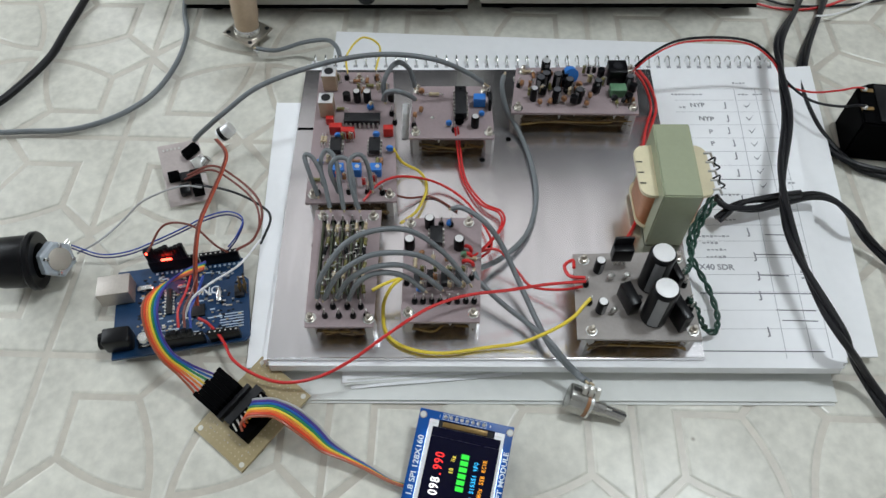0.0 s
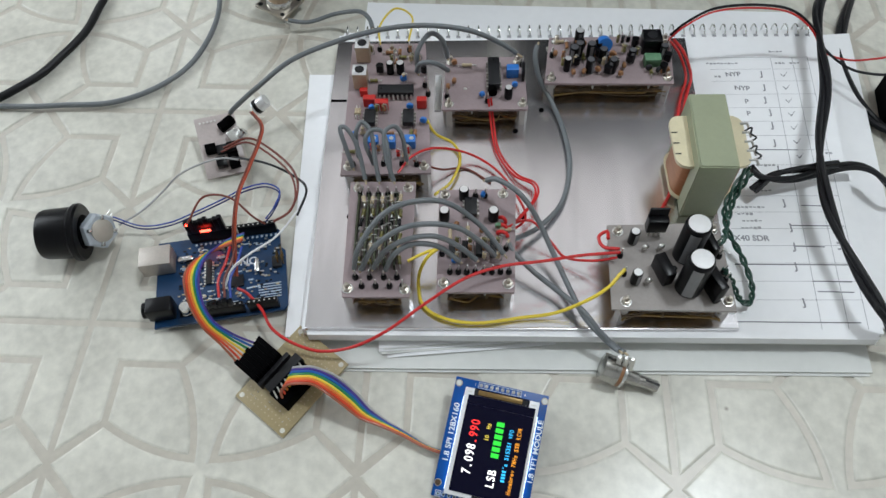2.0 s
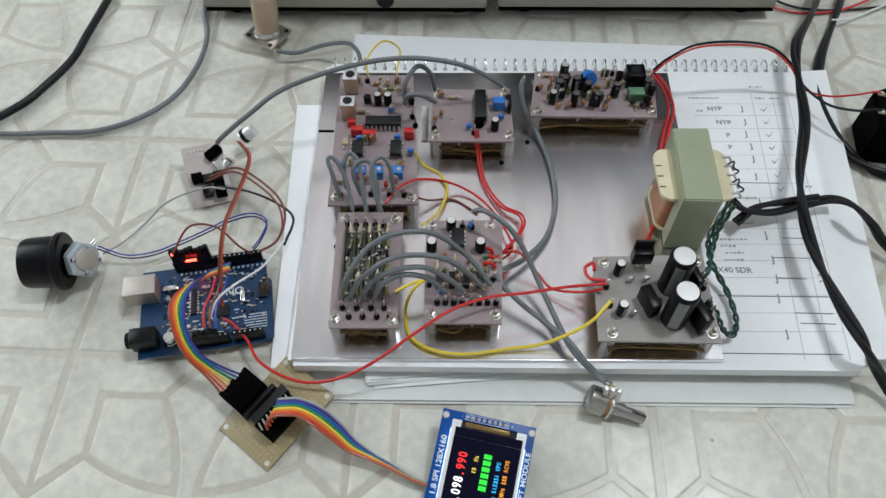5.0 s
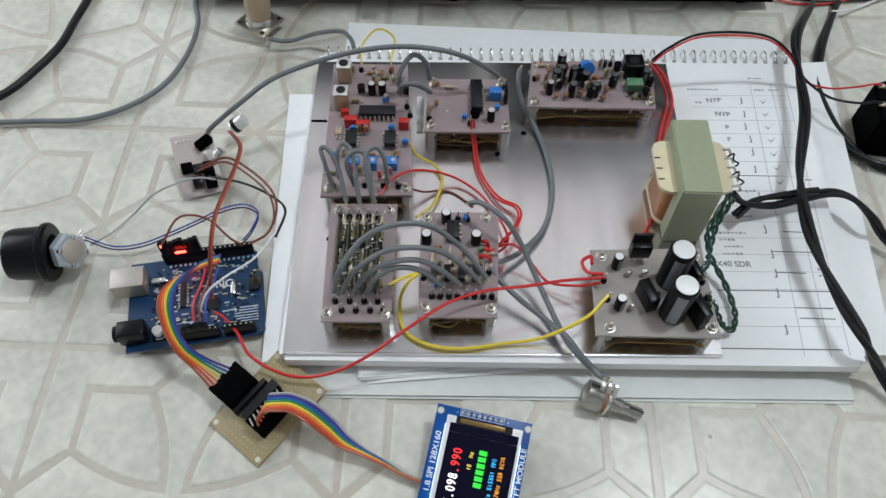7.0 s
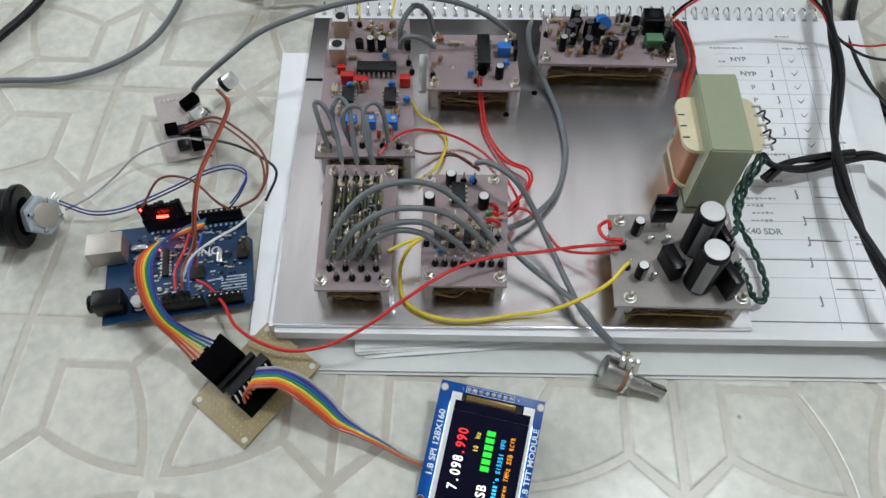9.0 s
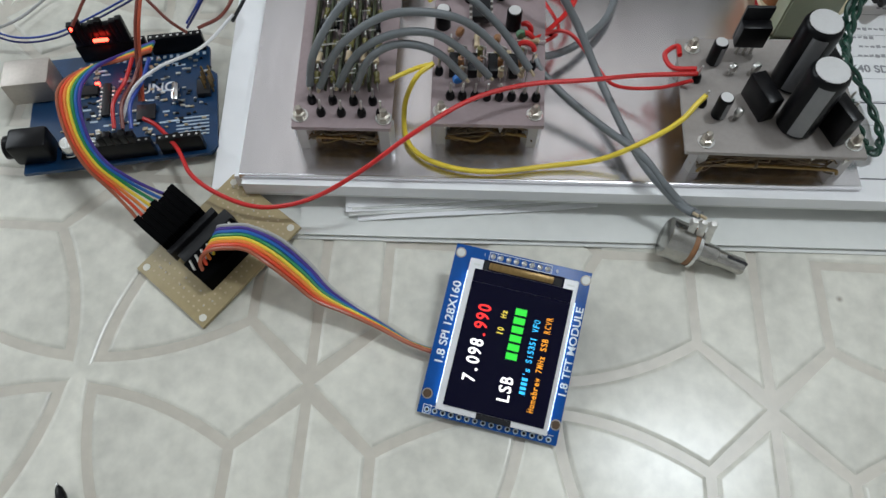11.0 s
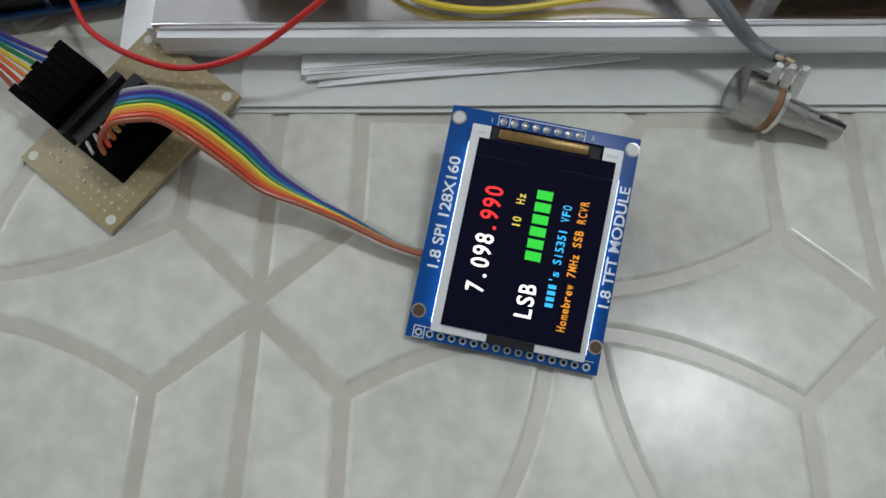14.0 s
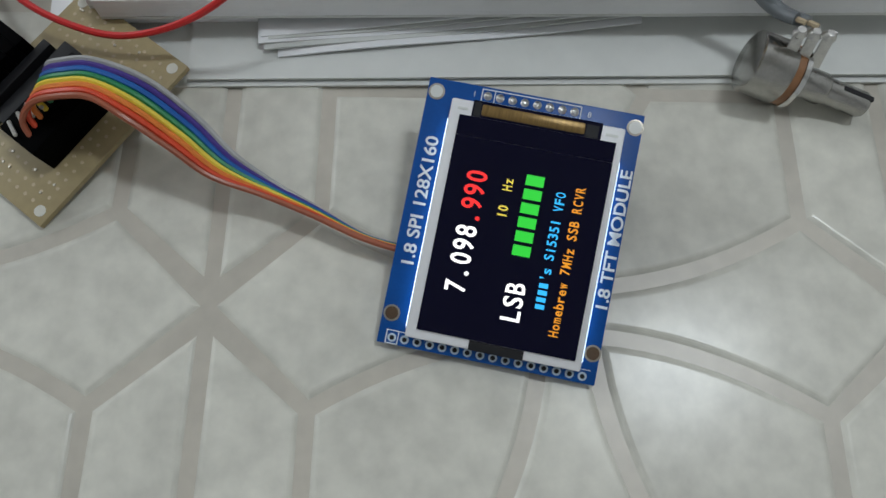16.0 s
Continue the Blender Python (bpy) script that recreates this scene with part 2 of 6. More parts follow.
def lathe(bm, profile, m=None, seg=20):
    """Turn (r, z) pairs about z."""
    m = m or Matrix()
    rings = []
    for r, z in profile:
        rings.append([bm.verts.new(m @ Vector((r * math.cos(2 * math.pi * k / seg), r * math.sin(2 * math.pi * k / seg), z))) for k in range(seg)])
    for a, b in zip(rings, rings[1:]):
        for k in range(seg):
            bm.faces.new((a[k], a[(k + 1) % seg], b[(k + 1) % seg], b[k]))
    bm.faces.new(rings[0])
    bm.faces.new(rings[-1])
    return bm


def spline(points, n=8):
    ps = [Vector(p) for p in points]
    ps = [2 * ps[0] - ps[1]] + ps + [2 * ps[-1] - ps[-2]]
    out = []
    for i in range(1, len(ps) - 2):
        a, b, c, d = ps[i - 1:i + 3]
        for k in range(n):
            t = k / n
            out.append(0.5 * (2 * b + (c - a) * t + (2 * a - 5 * b + 4 * c - d) * t * t + (3 * b - a - 3 * c + d) * t ** 3))
    out.append(ps[-2])
    return out


def tube(bm, path, r, seg=8, flat=1.0):
    side, rings = None, []
    for i, p in enumerate(path):
        d = (path[min(i + 1, len(path) - 1)] - path[max(i - 1, 0)]).normalized()
        if side is None:
            side = d.cross(Vector((0, 0, 1)))
            side = side if side.length > 0.1 else Vector((1, 0, 0))
        side = (side - d * side.dot(d)).normalized()
        up = side.cross(d)
        rings.append([bm.verts.new(p + side * (r * flat * math.cos(2 * math.pi * k / seg)) + up * (r * math.sin(2 * math.pi * k / seg))) for k in range(seg)])
    for a, b in zip(rings, rings[1:]):
        for k in range(seg):
            bm.faces.new((a[k], a[(k + 1) % seg], b[(k + 1) % seg], b[k]))
    bm.faces.new(rings[0])
    bm.faces.new(rings[-1])
    return bm


def extruded(bm, pts, z0, z1, m=None):
    m = m or Matrix()
    lo = [bm.verts.new(m @ Vector((x, y, z0))) for x, y in pts]
    hi = [bm.verts.new(m @ Vector((x, y, z1))) for x, y in pts]
    bm.faces.new(lo)
    bm.faces.new(hi)
    for k in range(len(pts)):
        bm.faces.new((lo[k], lo[(k + 1) % len(pts)], hi[(k + 1) % len(pts)], hi[k]))
    return bm


def lettering(name, words, size, m, material, parent, bold=0.0, align="LEFT", width=1.0, length=0.0):
    """Flat letters as a mesh; m places the baseline in the parent's own space."""
    cu = bpy.data.curves.new(name, "FONT")
    cu.body, cu.size, cu.offset, cu.align_x = words, 1.0, bold / size, align
    tmp = bpy.data.objects.new(name, cu)
    me = bpy.data.meshes.new_from_object(tmp)
    bpy.data.objects.remove(tmp)
    if length:
        xs = [v.co.x for v in me.vertices]
        width = length / (max(xs) - min(xs)) / size
    me.transform(m @ Matrix.Diagonal((width * size, size, 1, 1)))
    me.materials.clear()
    me.materials.append(material)
    ob = new(name, me)
    ob.parent = parent
    return ob


def mono(name, words, size, pitch, m, material, parent, bold=0.0, fill=0.92):
    """Letters of one width each, like a screen's own type, as one mesh a word."""
    for word, start in [(w, i) for i, w in word_starts(words)]:
        bm = bmesh.new()
        for k, ch in enumerate(word):
            cu = bpy.data.curves.new(name, "FONT")
            cu.body, cu.size, cu.offset, cu.resolution_u = ch, 1.0, bold / size, 3
            tmp = bpy.data.objects.new(name, cu)
            me = bpy.data.meshes.new_from_object(tmp)
            bpy.data.objects.remove(tmp)
            me.transform(Matrix.Diagonal((size, size, 1, 1)))
            xs = [v.co.x for v in me.vertices] or [0.0]
            wide = max(max(xs) - min(xs), 1e-5)
            want = min(pitch * fill * 0.85, wide * 1.25) if ch not in ".'1i" else wide
            me.transform(Matrix.Translation(((start + k + 0.5) * pitch, 0, 0)) @ Matrix.Diagonal((want / wide, 1, 1, 1)) @ Matrix.Translation((-(max(xs) + min(xs)) / 2, 0, 0)))
            bm.from_mesh(me)
        bmesh.ops.transform(bm, matrix=m, verts=bm.verts[:])
        part(name, bm, material, parent, local=True, smooth=False)


def word_starts(words):
    i, out = 0, []
    for w in words.split(" "):
        if w:
            out.append((i, w))
        i += len(w) + 1
    return out


# ---- room ----
def slab(name, x0, y0, z0, x1, y1, z1, material, label):
    return solo(name, box(bmesh.new(), x0, y0, z0, x1, y1, z1), material, label, "wall", kind="structure", smooth=False)


floor = solo("floor", box(bmesh.new(), -2, -1.9, -0.06, 2, 2.4, -0.0006), M_GROUT, "patterned cream vinyl floor with grey embossed joints", "floor", kind="structure", smooth=False)
nbm = bmesh.new()
for x0, z0, x1, z1 in ((-2.1, -0.06, -1.33, 2.45), (-1.11, -0.06, 2.1, 2.45), (-1.33, -0.06, -1.11, 1.25), (-1.33, 2.35, -1.11, 2.45)):
    box(nbm, x0, 2.4, z0, x1, 2.5, z1)
solo("wall_north", nbm, M_WALL, "white room wall with a narrow window opening", "wall", kind="structure", smooth=False)
slab("wall_south", -2.1, -2.0, -0.06, 2.1, -1.9, 2.45, M_WALL, "plain white painted room wall")
slab("wall_east", 2.0, -1.9, -0.06, 2.1, 2.4, 2.45, M_WALL, "plain white painted room wall")
wbm = bmesh.new()
for y0, z0, y1, z1 in ((-1.9, -0.06, 0.1, 2.45), (1.7, -0.06, 2.4, 2.45), (0.1, -0.06, 1.7, 0.9), (0.1, 2.0, 1.7, 2.45)):
    box(wbm, -2.1, y0, z0, -2.0, y1, z1)
solo("wall_west", wbm, M_WALL, "white room wall with a window opening", "wall", kind="structure", smooth=False)
slab("ceiling", -2.1, -2.0, 2.4, 2.1, 2.5, 2.5, M_WALL, "plain white ceiling")
# unseen glowing panel, added only to brighten the plate's reflection
fill_panel = thing("ceiling_lamp", "wide dim white ceiling panel added as fill light" , "lamp", pose(0.15, 1.75, 2.4), "ceiling lamps")
part("housing", box(bmesh.new(), -0.87, -0.52, -0.05, 0.87, 0.52, 0.0, 0.01), M_WALL, fill_panel, local=True)
part("diffuser", box(bmesh.new(), -0.85, -0.50, -0.085, 0.85, 0.50, -0.05, 0.01), G_FILL, fill_panel, local=True)
lamp = thing("ceiling_lamp", "white ceiling lamp switched on", "lamp", pose(0.85, 0.36, 2.4))
part("housing", box(bmesh.new(), -0.26, -0.18, -0.05, 0.26, 0.18, 0.0, 0.01), M_WALL, lamp, local=True)
part("diffuser", box(bmesh.new(), -0.24, -0.16, -0.085, 0.24, 0.16, -0.05, 0.01), G_LAMP, lamp, local=True)

# ---- papers, notebook and metal plate ----
PT = 0.0147   # top of the plate
BT = 0.0294   # top of the circuit boards


def sheet(label, corners, z0, z1, material=M_PAPER, curl=None):
    """A few sheets lying together; corners run round the outline."""
    bm = bmesh.new()
    n = 14
    a, b, c, d = [Vector((x, y, 0)) for x, y in corners]
    top, low = [], []
    for i in range(n + 1):
        rt, rl = [], []
        for j in range(n + 1):
            u, v = i / n, j / n
            p = a * (1 - u) * (1 - v) + b * u * (1 - v) + c * u * v + d * (1 - u) * v
            lift = curl(u, v) if curl else 0.0
            rt.append(bm.verts.new((p.x, p.y, z1 + lift)))
            rl.append(bm.verts.new((p.x, p.y, z0 + lift * 0.9)))
        top.append(rt)
        low.append(rl)
    for i in range(n):
        for j in range(n):
            bm.faces.new((top[i][j], top[i + 1][j], top[i + 1][j + 1], top[i][j + 1]))
            bm.faces.new((low[i][j], low[i][j + 1], low[i + 1][j + 1], low[i + 1][j]))
    for k in range(n):
        for f in ((top[k][0], low[k][0], low[k + 1][0], top[k + 1][0]), (top[k][n], top[k + 1][n], low[k + 1][n], low[k][n]),
                  (top[0][k], top[0][k + 1], low[0][k + 1], low[0][k]), (top[n][k], low[n][k], low[n][k + 1], top[n][k + 1])):
            bm.faces.new(f)
    return solo("paper_sheet", bm, material, label, "paper", group="papers under the notebook")


sheet("loose white paper sheets lying flat on the floor", [(0.010, 0.05), (0.296, 0.04), (0.305, 0.240), (0.013, 0.254)], 0.0, 0.0012)
sheet("grey-white paper sheets sticking out under the notebook front", [(0.020, -0.0165), (0.279, -0.018), (0.282, 0.03), (0.020, 0.03)], 0.0012, 0.0018, M_PAPER2)
sheet("grey-white lower paper sheet under the notebook front", [(0.000, -0.0175), (0.278, -0.0195), (0.280, 0.04), (0.0, 0.04)], 0.0, 0.0006, M_PAPER2)
sheet("white paper pad showing along the plate's side", [(-0.012, -0.001), (0.20, -0.001), (0.20, 0.18), (-0.019, 0.182)], 0.0018, 0.0048)
sheet("white paper sheets sticking out beside the notebook", [(0.10, 0.006), (0.304, 0.004), (0.328, 0.214), (0.11, 0.20)], 0.0052, 0.0064, curl=lambda u, v: 0.0)
for k, (xa, ya, yb, z) in enumerate(((0.0405, -0.0112, -0.0040, 0.0020), (0.0375, -0.0098, -0.0020, 0.0026), (0.0362, -0.0086, -0.0012, 0.0032), (0.0385, -0.0076, 0.0002, 0.0038), (0.0368, -0.0070, 0.0010, 0.0044))):
    sheet("folded paper leaf with a frayed corner", [(xa, ya), (0.125 + 0.004 * k, yb), (0.13, 0.03), (xa - 0.002, 0.02)], z, z + 0.00035, M_PAPER2 if k % 2 else M_PAPER,
          curl=lambda u, v, k=k: 0.0005 * math.sin(7 * u + k) * (1 - v) + 0.0012 * u)

NB = [(-0.002, -0.0035), (0.2835, -0.0055), (0.3030, 0.2105), (-0.001, 0.2110)]
notebook = thing("spiral_notebook", "white ring-bound notebook with handwritten ruled table", "notebook", pose(0.14, 0.1, 0.0066))
def pages(z0, z1, grow):
    bm = bmesh.new()
    extruded(bm, [(x * (1 + grow), y * (1 + grow)) for x, y in NB], z0, z1)
    bmesh.ops.bevel(bm, geom=[e for e in bm.edges if abs((e.verts[0].co - e.verts[1].co).z) > 1e-4], offset=0.003, segments=3, affect="EDGES")
    return bm
part("cover", pages(0.0066, 0.0074, 0.004), M_PAPER2, notebook, "grey card back cover")
for k in range(5):
    part("page_block", pages(0.0075 + k * 0.00112, 0.00858 + k * 0.00112, -0.002 * (k % 2) + 0.001 * (k == 2)), M_PAPER, notebook)
for k in range(46):
    u = (k + 0.5) / 46
    x, y = 0.001 + u * 0.299, 0.2110 - u * 0.0008
    coil = [Vector((x + 0.0008 * (i / 10 - 0.5), y + 0.0044 * math.cos(a), 0.0121 + 0.0044 * math.sin(a))) for i, a in enumerate(np.linspace(-0.6, 3.05, 11))]
    part("ring", tube(bmesh.new(), coil, 0.0005, 6), M_STEEL, notebook)
    part("hole", box(bmesh.new(), x - 0.0013, y - 0.0058, 0.0131, x + 0.0013, y - 0.0036, 0.01318), M_INKL, notebook, smooth=False)
# ruled lines, marks and writing on the open page
PZ = 0.01312


def stroke(bm, x0, y0, x1, y1, w=0.0004, z=PZ):
    d = Vector((x1 - x0, y1 - y0, 0)).normalized()
    n = Vector((-d.y, d.x, 0)) * w / 2
    vs = [bm.verts.new(Vector((x, y, z)) + s * n) for x, y, s in ((x0, y0, -1), (x1, y1, -1), (x1, y1, 1), (x0, y0, 1))]
    bm.faces.new(vs)


def page_x(x, y):
    """Follow the page's slight skew."""
    return x + 0.08 * (y - 0.1)


def line(name, x0, y0, x1, y1, w, material):
    bm = bmesh.new()
    stroke(bm, page_x(x0, y0), y0, page_x(x1, y1), y1, w)
    part(name, bm, material, notebook, smooth=False)


for y in [0.186, 0.176] + [0.166 - 0.0107 * k for k in range(15)]:
    line("ruled_line", 0.2245, y, 0.285, y, 0.00022, M_INKL)
for x in (0.2625, 0.2755, 0.285):
    line("ruled_line", x, 0.0, x, 0.186, 0.00028, M_INKL)
for y, x0, x1 in ((0.113, 0.224, 0.268), (0.061, 0.256, 0.284), (0.048, 0.256, 0.272), (0.037, 0.224, 0.285), (0.027, 0.262, 0.282), (0.021, 0.264, 0.282), (0.004, 0.218, 0.282), (0.074, 0.264, 0.280)):
    line("pen_line", x0, y, x1, y - 0.0005, 0.00055, M_INK)
rnd = random.Random(4)
for k in range(11):
    y = 0.171 - 0.0105 * k
    if k < 8:
        tick = bmesh.new()
        xa, xb, xc = page_x(0.2665, y), page_x(0.268, y), page_x(0.271, y)
        vs = [tick.verts.new((x, yy, PZ)) for x, yy in ((xa, y + 0.001), (xb, y - 0.0018), (xc, y + 0.0025), (xc, y + 0.0021), (xb, y - 0.0009), (xa + 0.0004, y + 0.001))]
        tick.faces.new(vs)
        part("tick_mark", tick, M_INK, notebook, smooth=False)
inv = Matrix.Translation((-0.14, -0.1, -0.0066))


def on_page(words, x, y, size):
    lettering("handwriting", words, size * 0.78, inv @ pose(page_x(x, y), y, PZ + 0.0001, 0, 0, rnd.uniform(-5, 3)), M_PAGE, notebook, 0.00012)


for y in (0.170, 0.159, 0.149, 0.139, 0.129, 0.116, 0.097, 0.074, 0.058, 0.046, 0.034, 0.013):
    on_page("J", 0.2550 + rnd.uniform(-0.001, 0.001), y, 0.0076)
on_page("NYP", 0.2335, 0.170, 0.0062)
on_page("NYP", 0.2375, 0.159, 0.0062)
on_page("P", 0.2425, 0.148, 0.006)
on_page("P", 0.2425, 0.1385, 0.006)
on_page("X40 SDR", 0.2255, 0.0515, 0.0062)
for x, y, w in ((0.2265, 0.170, 0.006), (0.2225, 0.181, 0.022), (0.2645, 0.181, 0.007), (0.2735, 0.181, 0.007), (0.262, 0.191, 0.010), (0.243, 0.106, 0.006), (0.241, 0.1015, 0.014),
                (0.241, 0.084, 0.009), (0.227, 0.073, 0.018), (0.229, 0.0685, 0.010), (0.231, 0.064, 0.012), (0.230, 0.0595, 0.013), (0.2785, 0.05, 0.004), (0.2785, 0.046, 0.005), (0.283, 0.1, 0.003), (0.283, 0.11, 0.003)):
    for k in range(max(2, int(w / 0.0022))):
        wr = bmesh.new()
        xx = page_x(x, y) + k * 0.0022
        stroke(wr, xx, y, xx + 0.0016, y + rnd.uniform(-0.0003, 0.0003), rnd.uniform(0.0007, 0.0016))
        part("handwriting", wr, M_INKL, notebook, smooth=False)

plate = thing("metal_plate", "bare aluminium chassis plate with drilled holes on notebook", "metal plate", pose(0.1, 0.1, 0.0133))
pb = bmesh.new()
extruded(pb, [(0, 0), (0.2135, 0), (0.2188, 0.2018), (-0.0008, 0.2008), (-0.0012, 0.10)], 0.0133, PT)
part("sheet", pb, M_ALU, plate, smooth=False)
part("front_lip", box(bmesh.new(), 0.0, -0.0012, 0.0125, 0.2135, -0.0001, PT + 0.0004, 0.0003), M_ALU, plate, "bright folded front edge")
part("slot", box(bmesh.new(), -0.0008, 0.1495, PT, 0.0085, 0.1512, PT + 0.0002), M_BLACKM, plate, "dark cut slot")
for x, y in ((0.125, 0.142), (0.109, 0.126), (0.1105, 0.066), (0.017, 0.066)):
    part("drill_hole", lathe(bmesh.new(), [(0.0016, 0.0), (0.0016, 0.00025)], pose(x, y, PT)), M_BLACKM, plate, "dark drilled hole")

solo("adhesive_strip", box(bmesh.new(), 0.0616, 0.1418, PT + 0.0001, 0.0658, 0.1705, PT + 0.0009, 0.0002), M_PAPER, "narrow pale strip stuck between two boards", "strip")

# ---- circuit boards ----


def chip(parent, x, y, long, wide, along="x", h=0.0034, z=BT, pins=8):
    a, b = (long / 2, wide / 2) if along == "x" else (wide / 2, long / 2)
    ob = part("chip", box(bmesh.new(), x - a, y - b, z + 0.002, x + a, y + b, z + 0.002 + h, 0.0003), M_CHIP, parent)
    for k in range(pins):
        t = -long / 2 + long * (k + 0.5) / pins
        for s in (-1, 1):
            px, py = (x + t, y + s * (b + 0.0005)) if along == "x" else (x + s * (a + 0.0005), y + t)
            part("pin", box(bmesh.new(), px - 0.0005, py - 0.0005, z, px + 0.0005, py + 0.0005, z + 0.0036), M_TIN, ob, smooth=False)
    part("notch", lathe(bmesh.new(), [(0.0007, 0), (0.0007, 0.0001)], pose(x - (a * 0.8 if along == "x" else 0), y + (b * 0.8 if along == "y" else 0), z + 0.002 + h), 8), M_BLACK, ob)
    return ob


def electrolytic(parent, x, y, r, h, z=BT, turn=0.0, top=None):
    ob = part("capacitor", lathe(bmesh.new(), [(r * 0.86, 0), (r, r * 0.15), (r, h - r * 0.3), (r * 0.93, h - r * 0.1), (r * 0.8, h)], pose(x, y, z), 18), M_BLACK, parent)
    part("can_top", lathe(bmesh.new(), [(r * 0.82, 0), (r * 0.8, r * 0.04), (r * 0.3, r * 0.05)], pose(x, y, z + h), 18), top or M_CAPTOP, ob, "bare aluminium can top" if top is None else "dull grey can top")
    sb = bmesh.new()
    n = 5
    pts = [(r * 1.012 * math.cos(turn + (k / n - 0.5) * 0.8), r * 1.012 * math.sin(turn + (k / n - 0.5) * 0.8)) for k in range(n + 1)]
    for (xa, ya), (xb, yb) in zip(pts, pts[1:]):
        v = [sb.verts.new((x + q[0], y + q[1], z + q[2])) for q in ((xa, ya, r * 0.3), (xb, yb, r * 0.3), (xb, yb, h - r * 0.35), (xa, ya, h - r * 0.35))]
        sb.faces.new(v)
    part("stripe", sb, M_CAPSTR, ob, "grey polarity stripe")
    return ob


def disc_cap(parent, x, y, r, material, z=BT, turn=0.0, name="capacitor"):
    ob = part(name, lathe(bmesh.new(), [(r * 0.5, -0.0012), (r * 0.9, -0.0008), (r, 0), (r * 0.9, 0.0008), (r * 0.5, 0.0012)], pose(x, y, z + r + 0.0012, 90, 0, turn), 14), material, parent)
    lb = bmesh.new()
    c, s = math.cos(radians(turn)) * r * 0.6, math.sin(radians(turn)) * r * 0.6
    for k in (-1, 1):
        cyl(lb, (x + k * c, y + k * s, z), (x + k * c, y + k * s, z + r), 0.0003, seg=6)
    part("lead", lb, M_TIN, ob)
    return ob


def resistor(parent, x, y, length=0.0062, material=None, z=BT, turn=0.0, upright=False, name="resistor"):
    m = pose(x, y, z + 0.0016, 90, 0, turn + 90) if not upright else pose(x, y, z + 0.0045)
    r, q = 0.0011, length / 2
    ob = part(name, lathe(bmesh.new(), [(0.0005, -q), (r, -q * 0.85), (r, -q * 0.5), (r * 0.85, -q * 0.4), (r * 0.85, q * 0.4), (r, q * 0.5), (r, q * 0.85), (0.0005, q)], m, 10), material or M_TAN, parent)
    lb = bmesh.new()
    if upright:
        cyl(lb, (x, y, z), (x, y, z + 0.0045 + q + 0.001), 0.0003, seg=6)
        cyl(lb, (x + 0.0018, y, z), (x + 0.0018, y, z + 0.0045 + q), 0.0003, seg=6)
        cyl(lb, (x, y, z + 0.0055 + q), (x + 0.0018, y, z + 0.0045 + q), 0.0003, seg=6)
    else:
        c, s = math.cos(radians(turn)) * (q + 0.002), math.sin(radians(turn)) * (q + 0.002)
        cyl(lb, (x - c, y - s, z + 0.0016), (x + c, y + s, z + 0.0016), 0.0003, seg=6)
        for k in (-1, 1):
            cyl(lb, (x + k * c, y + k * s, z), (x + k * c, y + k * s, z + 0.0018), 0.0003, seg=6)
    part("lead", lb, M_TIN, ob)
    return ob


def transistor(parent, x, y, z=BT, turn=0.0):
    pts = [(0.0023 * math.cos(a), 0.0023 * math.sin(a)) for a in np.linspace(-0.7, math.pi + 0.7, 10)]
    ob = part("transistor", extruded(bmesh.new(), pts, 0.002, 0.0068, pose(x, y, z, 0, 0, turn)), M_BLACK, parent)
    lb = bmesh.new()
    for k in (-1, 0, 1):
        cyl(lb, (x + k * 0.0013, y, z), (x + k * 0.0013, y, z + 0.003), 0.0003, seg=6)
    part("lead", lb, M_TIN, ob)


def terminal(parent, x, y, z=BT, h=0.0045):
    ob = part("terminal", lathe(bmesh.new(), [(0.0015, 0), (0.0016, 0.001), (0.0013, 0.0025), (0.0009, 0.0032)], pose(x, y, z), 10), M_BLACK, parent)
    part("pin", cyl(bmesh.new(), (x, y, z + 0.003), (x + 0.0003, y, z + 0.003 + h), 0.0005, 0.0004, 8), M_TIN, ob)


def block(parent, name, x, y, sx, sy, h, material, z=BT, bevel=0.0005, label=""):
    return part(name, box(bmesh.new(), x - sx / 2, y - sy / 2, z, x + sx / 2, y + sy / 2, z + h, bevel), material, parent, label)


def screw(parent, x, y, z=BT):
    ob = part("screw", lathe(bmesh.new(), [(0.0023, 0), (0.0023, 0.0004), (0.0021, 0.0006), (0.0021, 0.0021), (0.0012, 0.0023), (0.0012, 0.0046), (0.0008, 0.0049)], pose(x, y, z), 6), M_SHELL, parent, smooth=False)
    part("washer", lathe(bmesh.new(), [(0.0029, 0.0), (0.0029, 0.0003), (0.0023, 0.00035)], pose(x, y, z + 0.0001), 14), M_STEEL, ob)


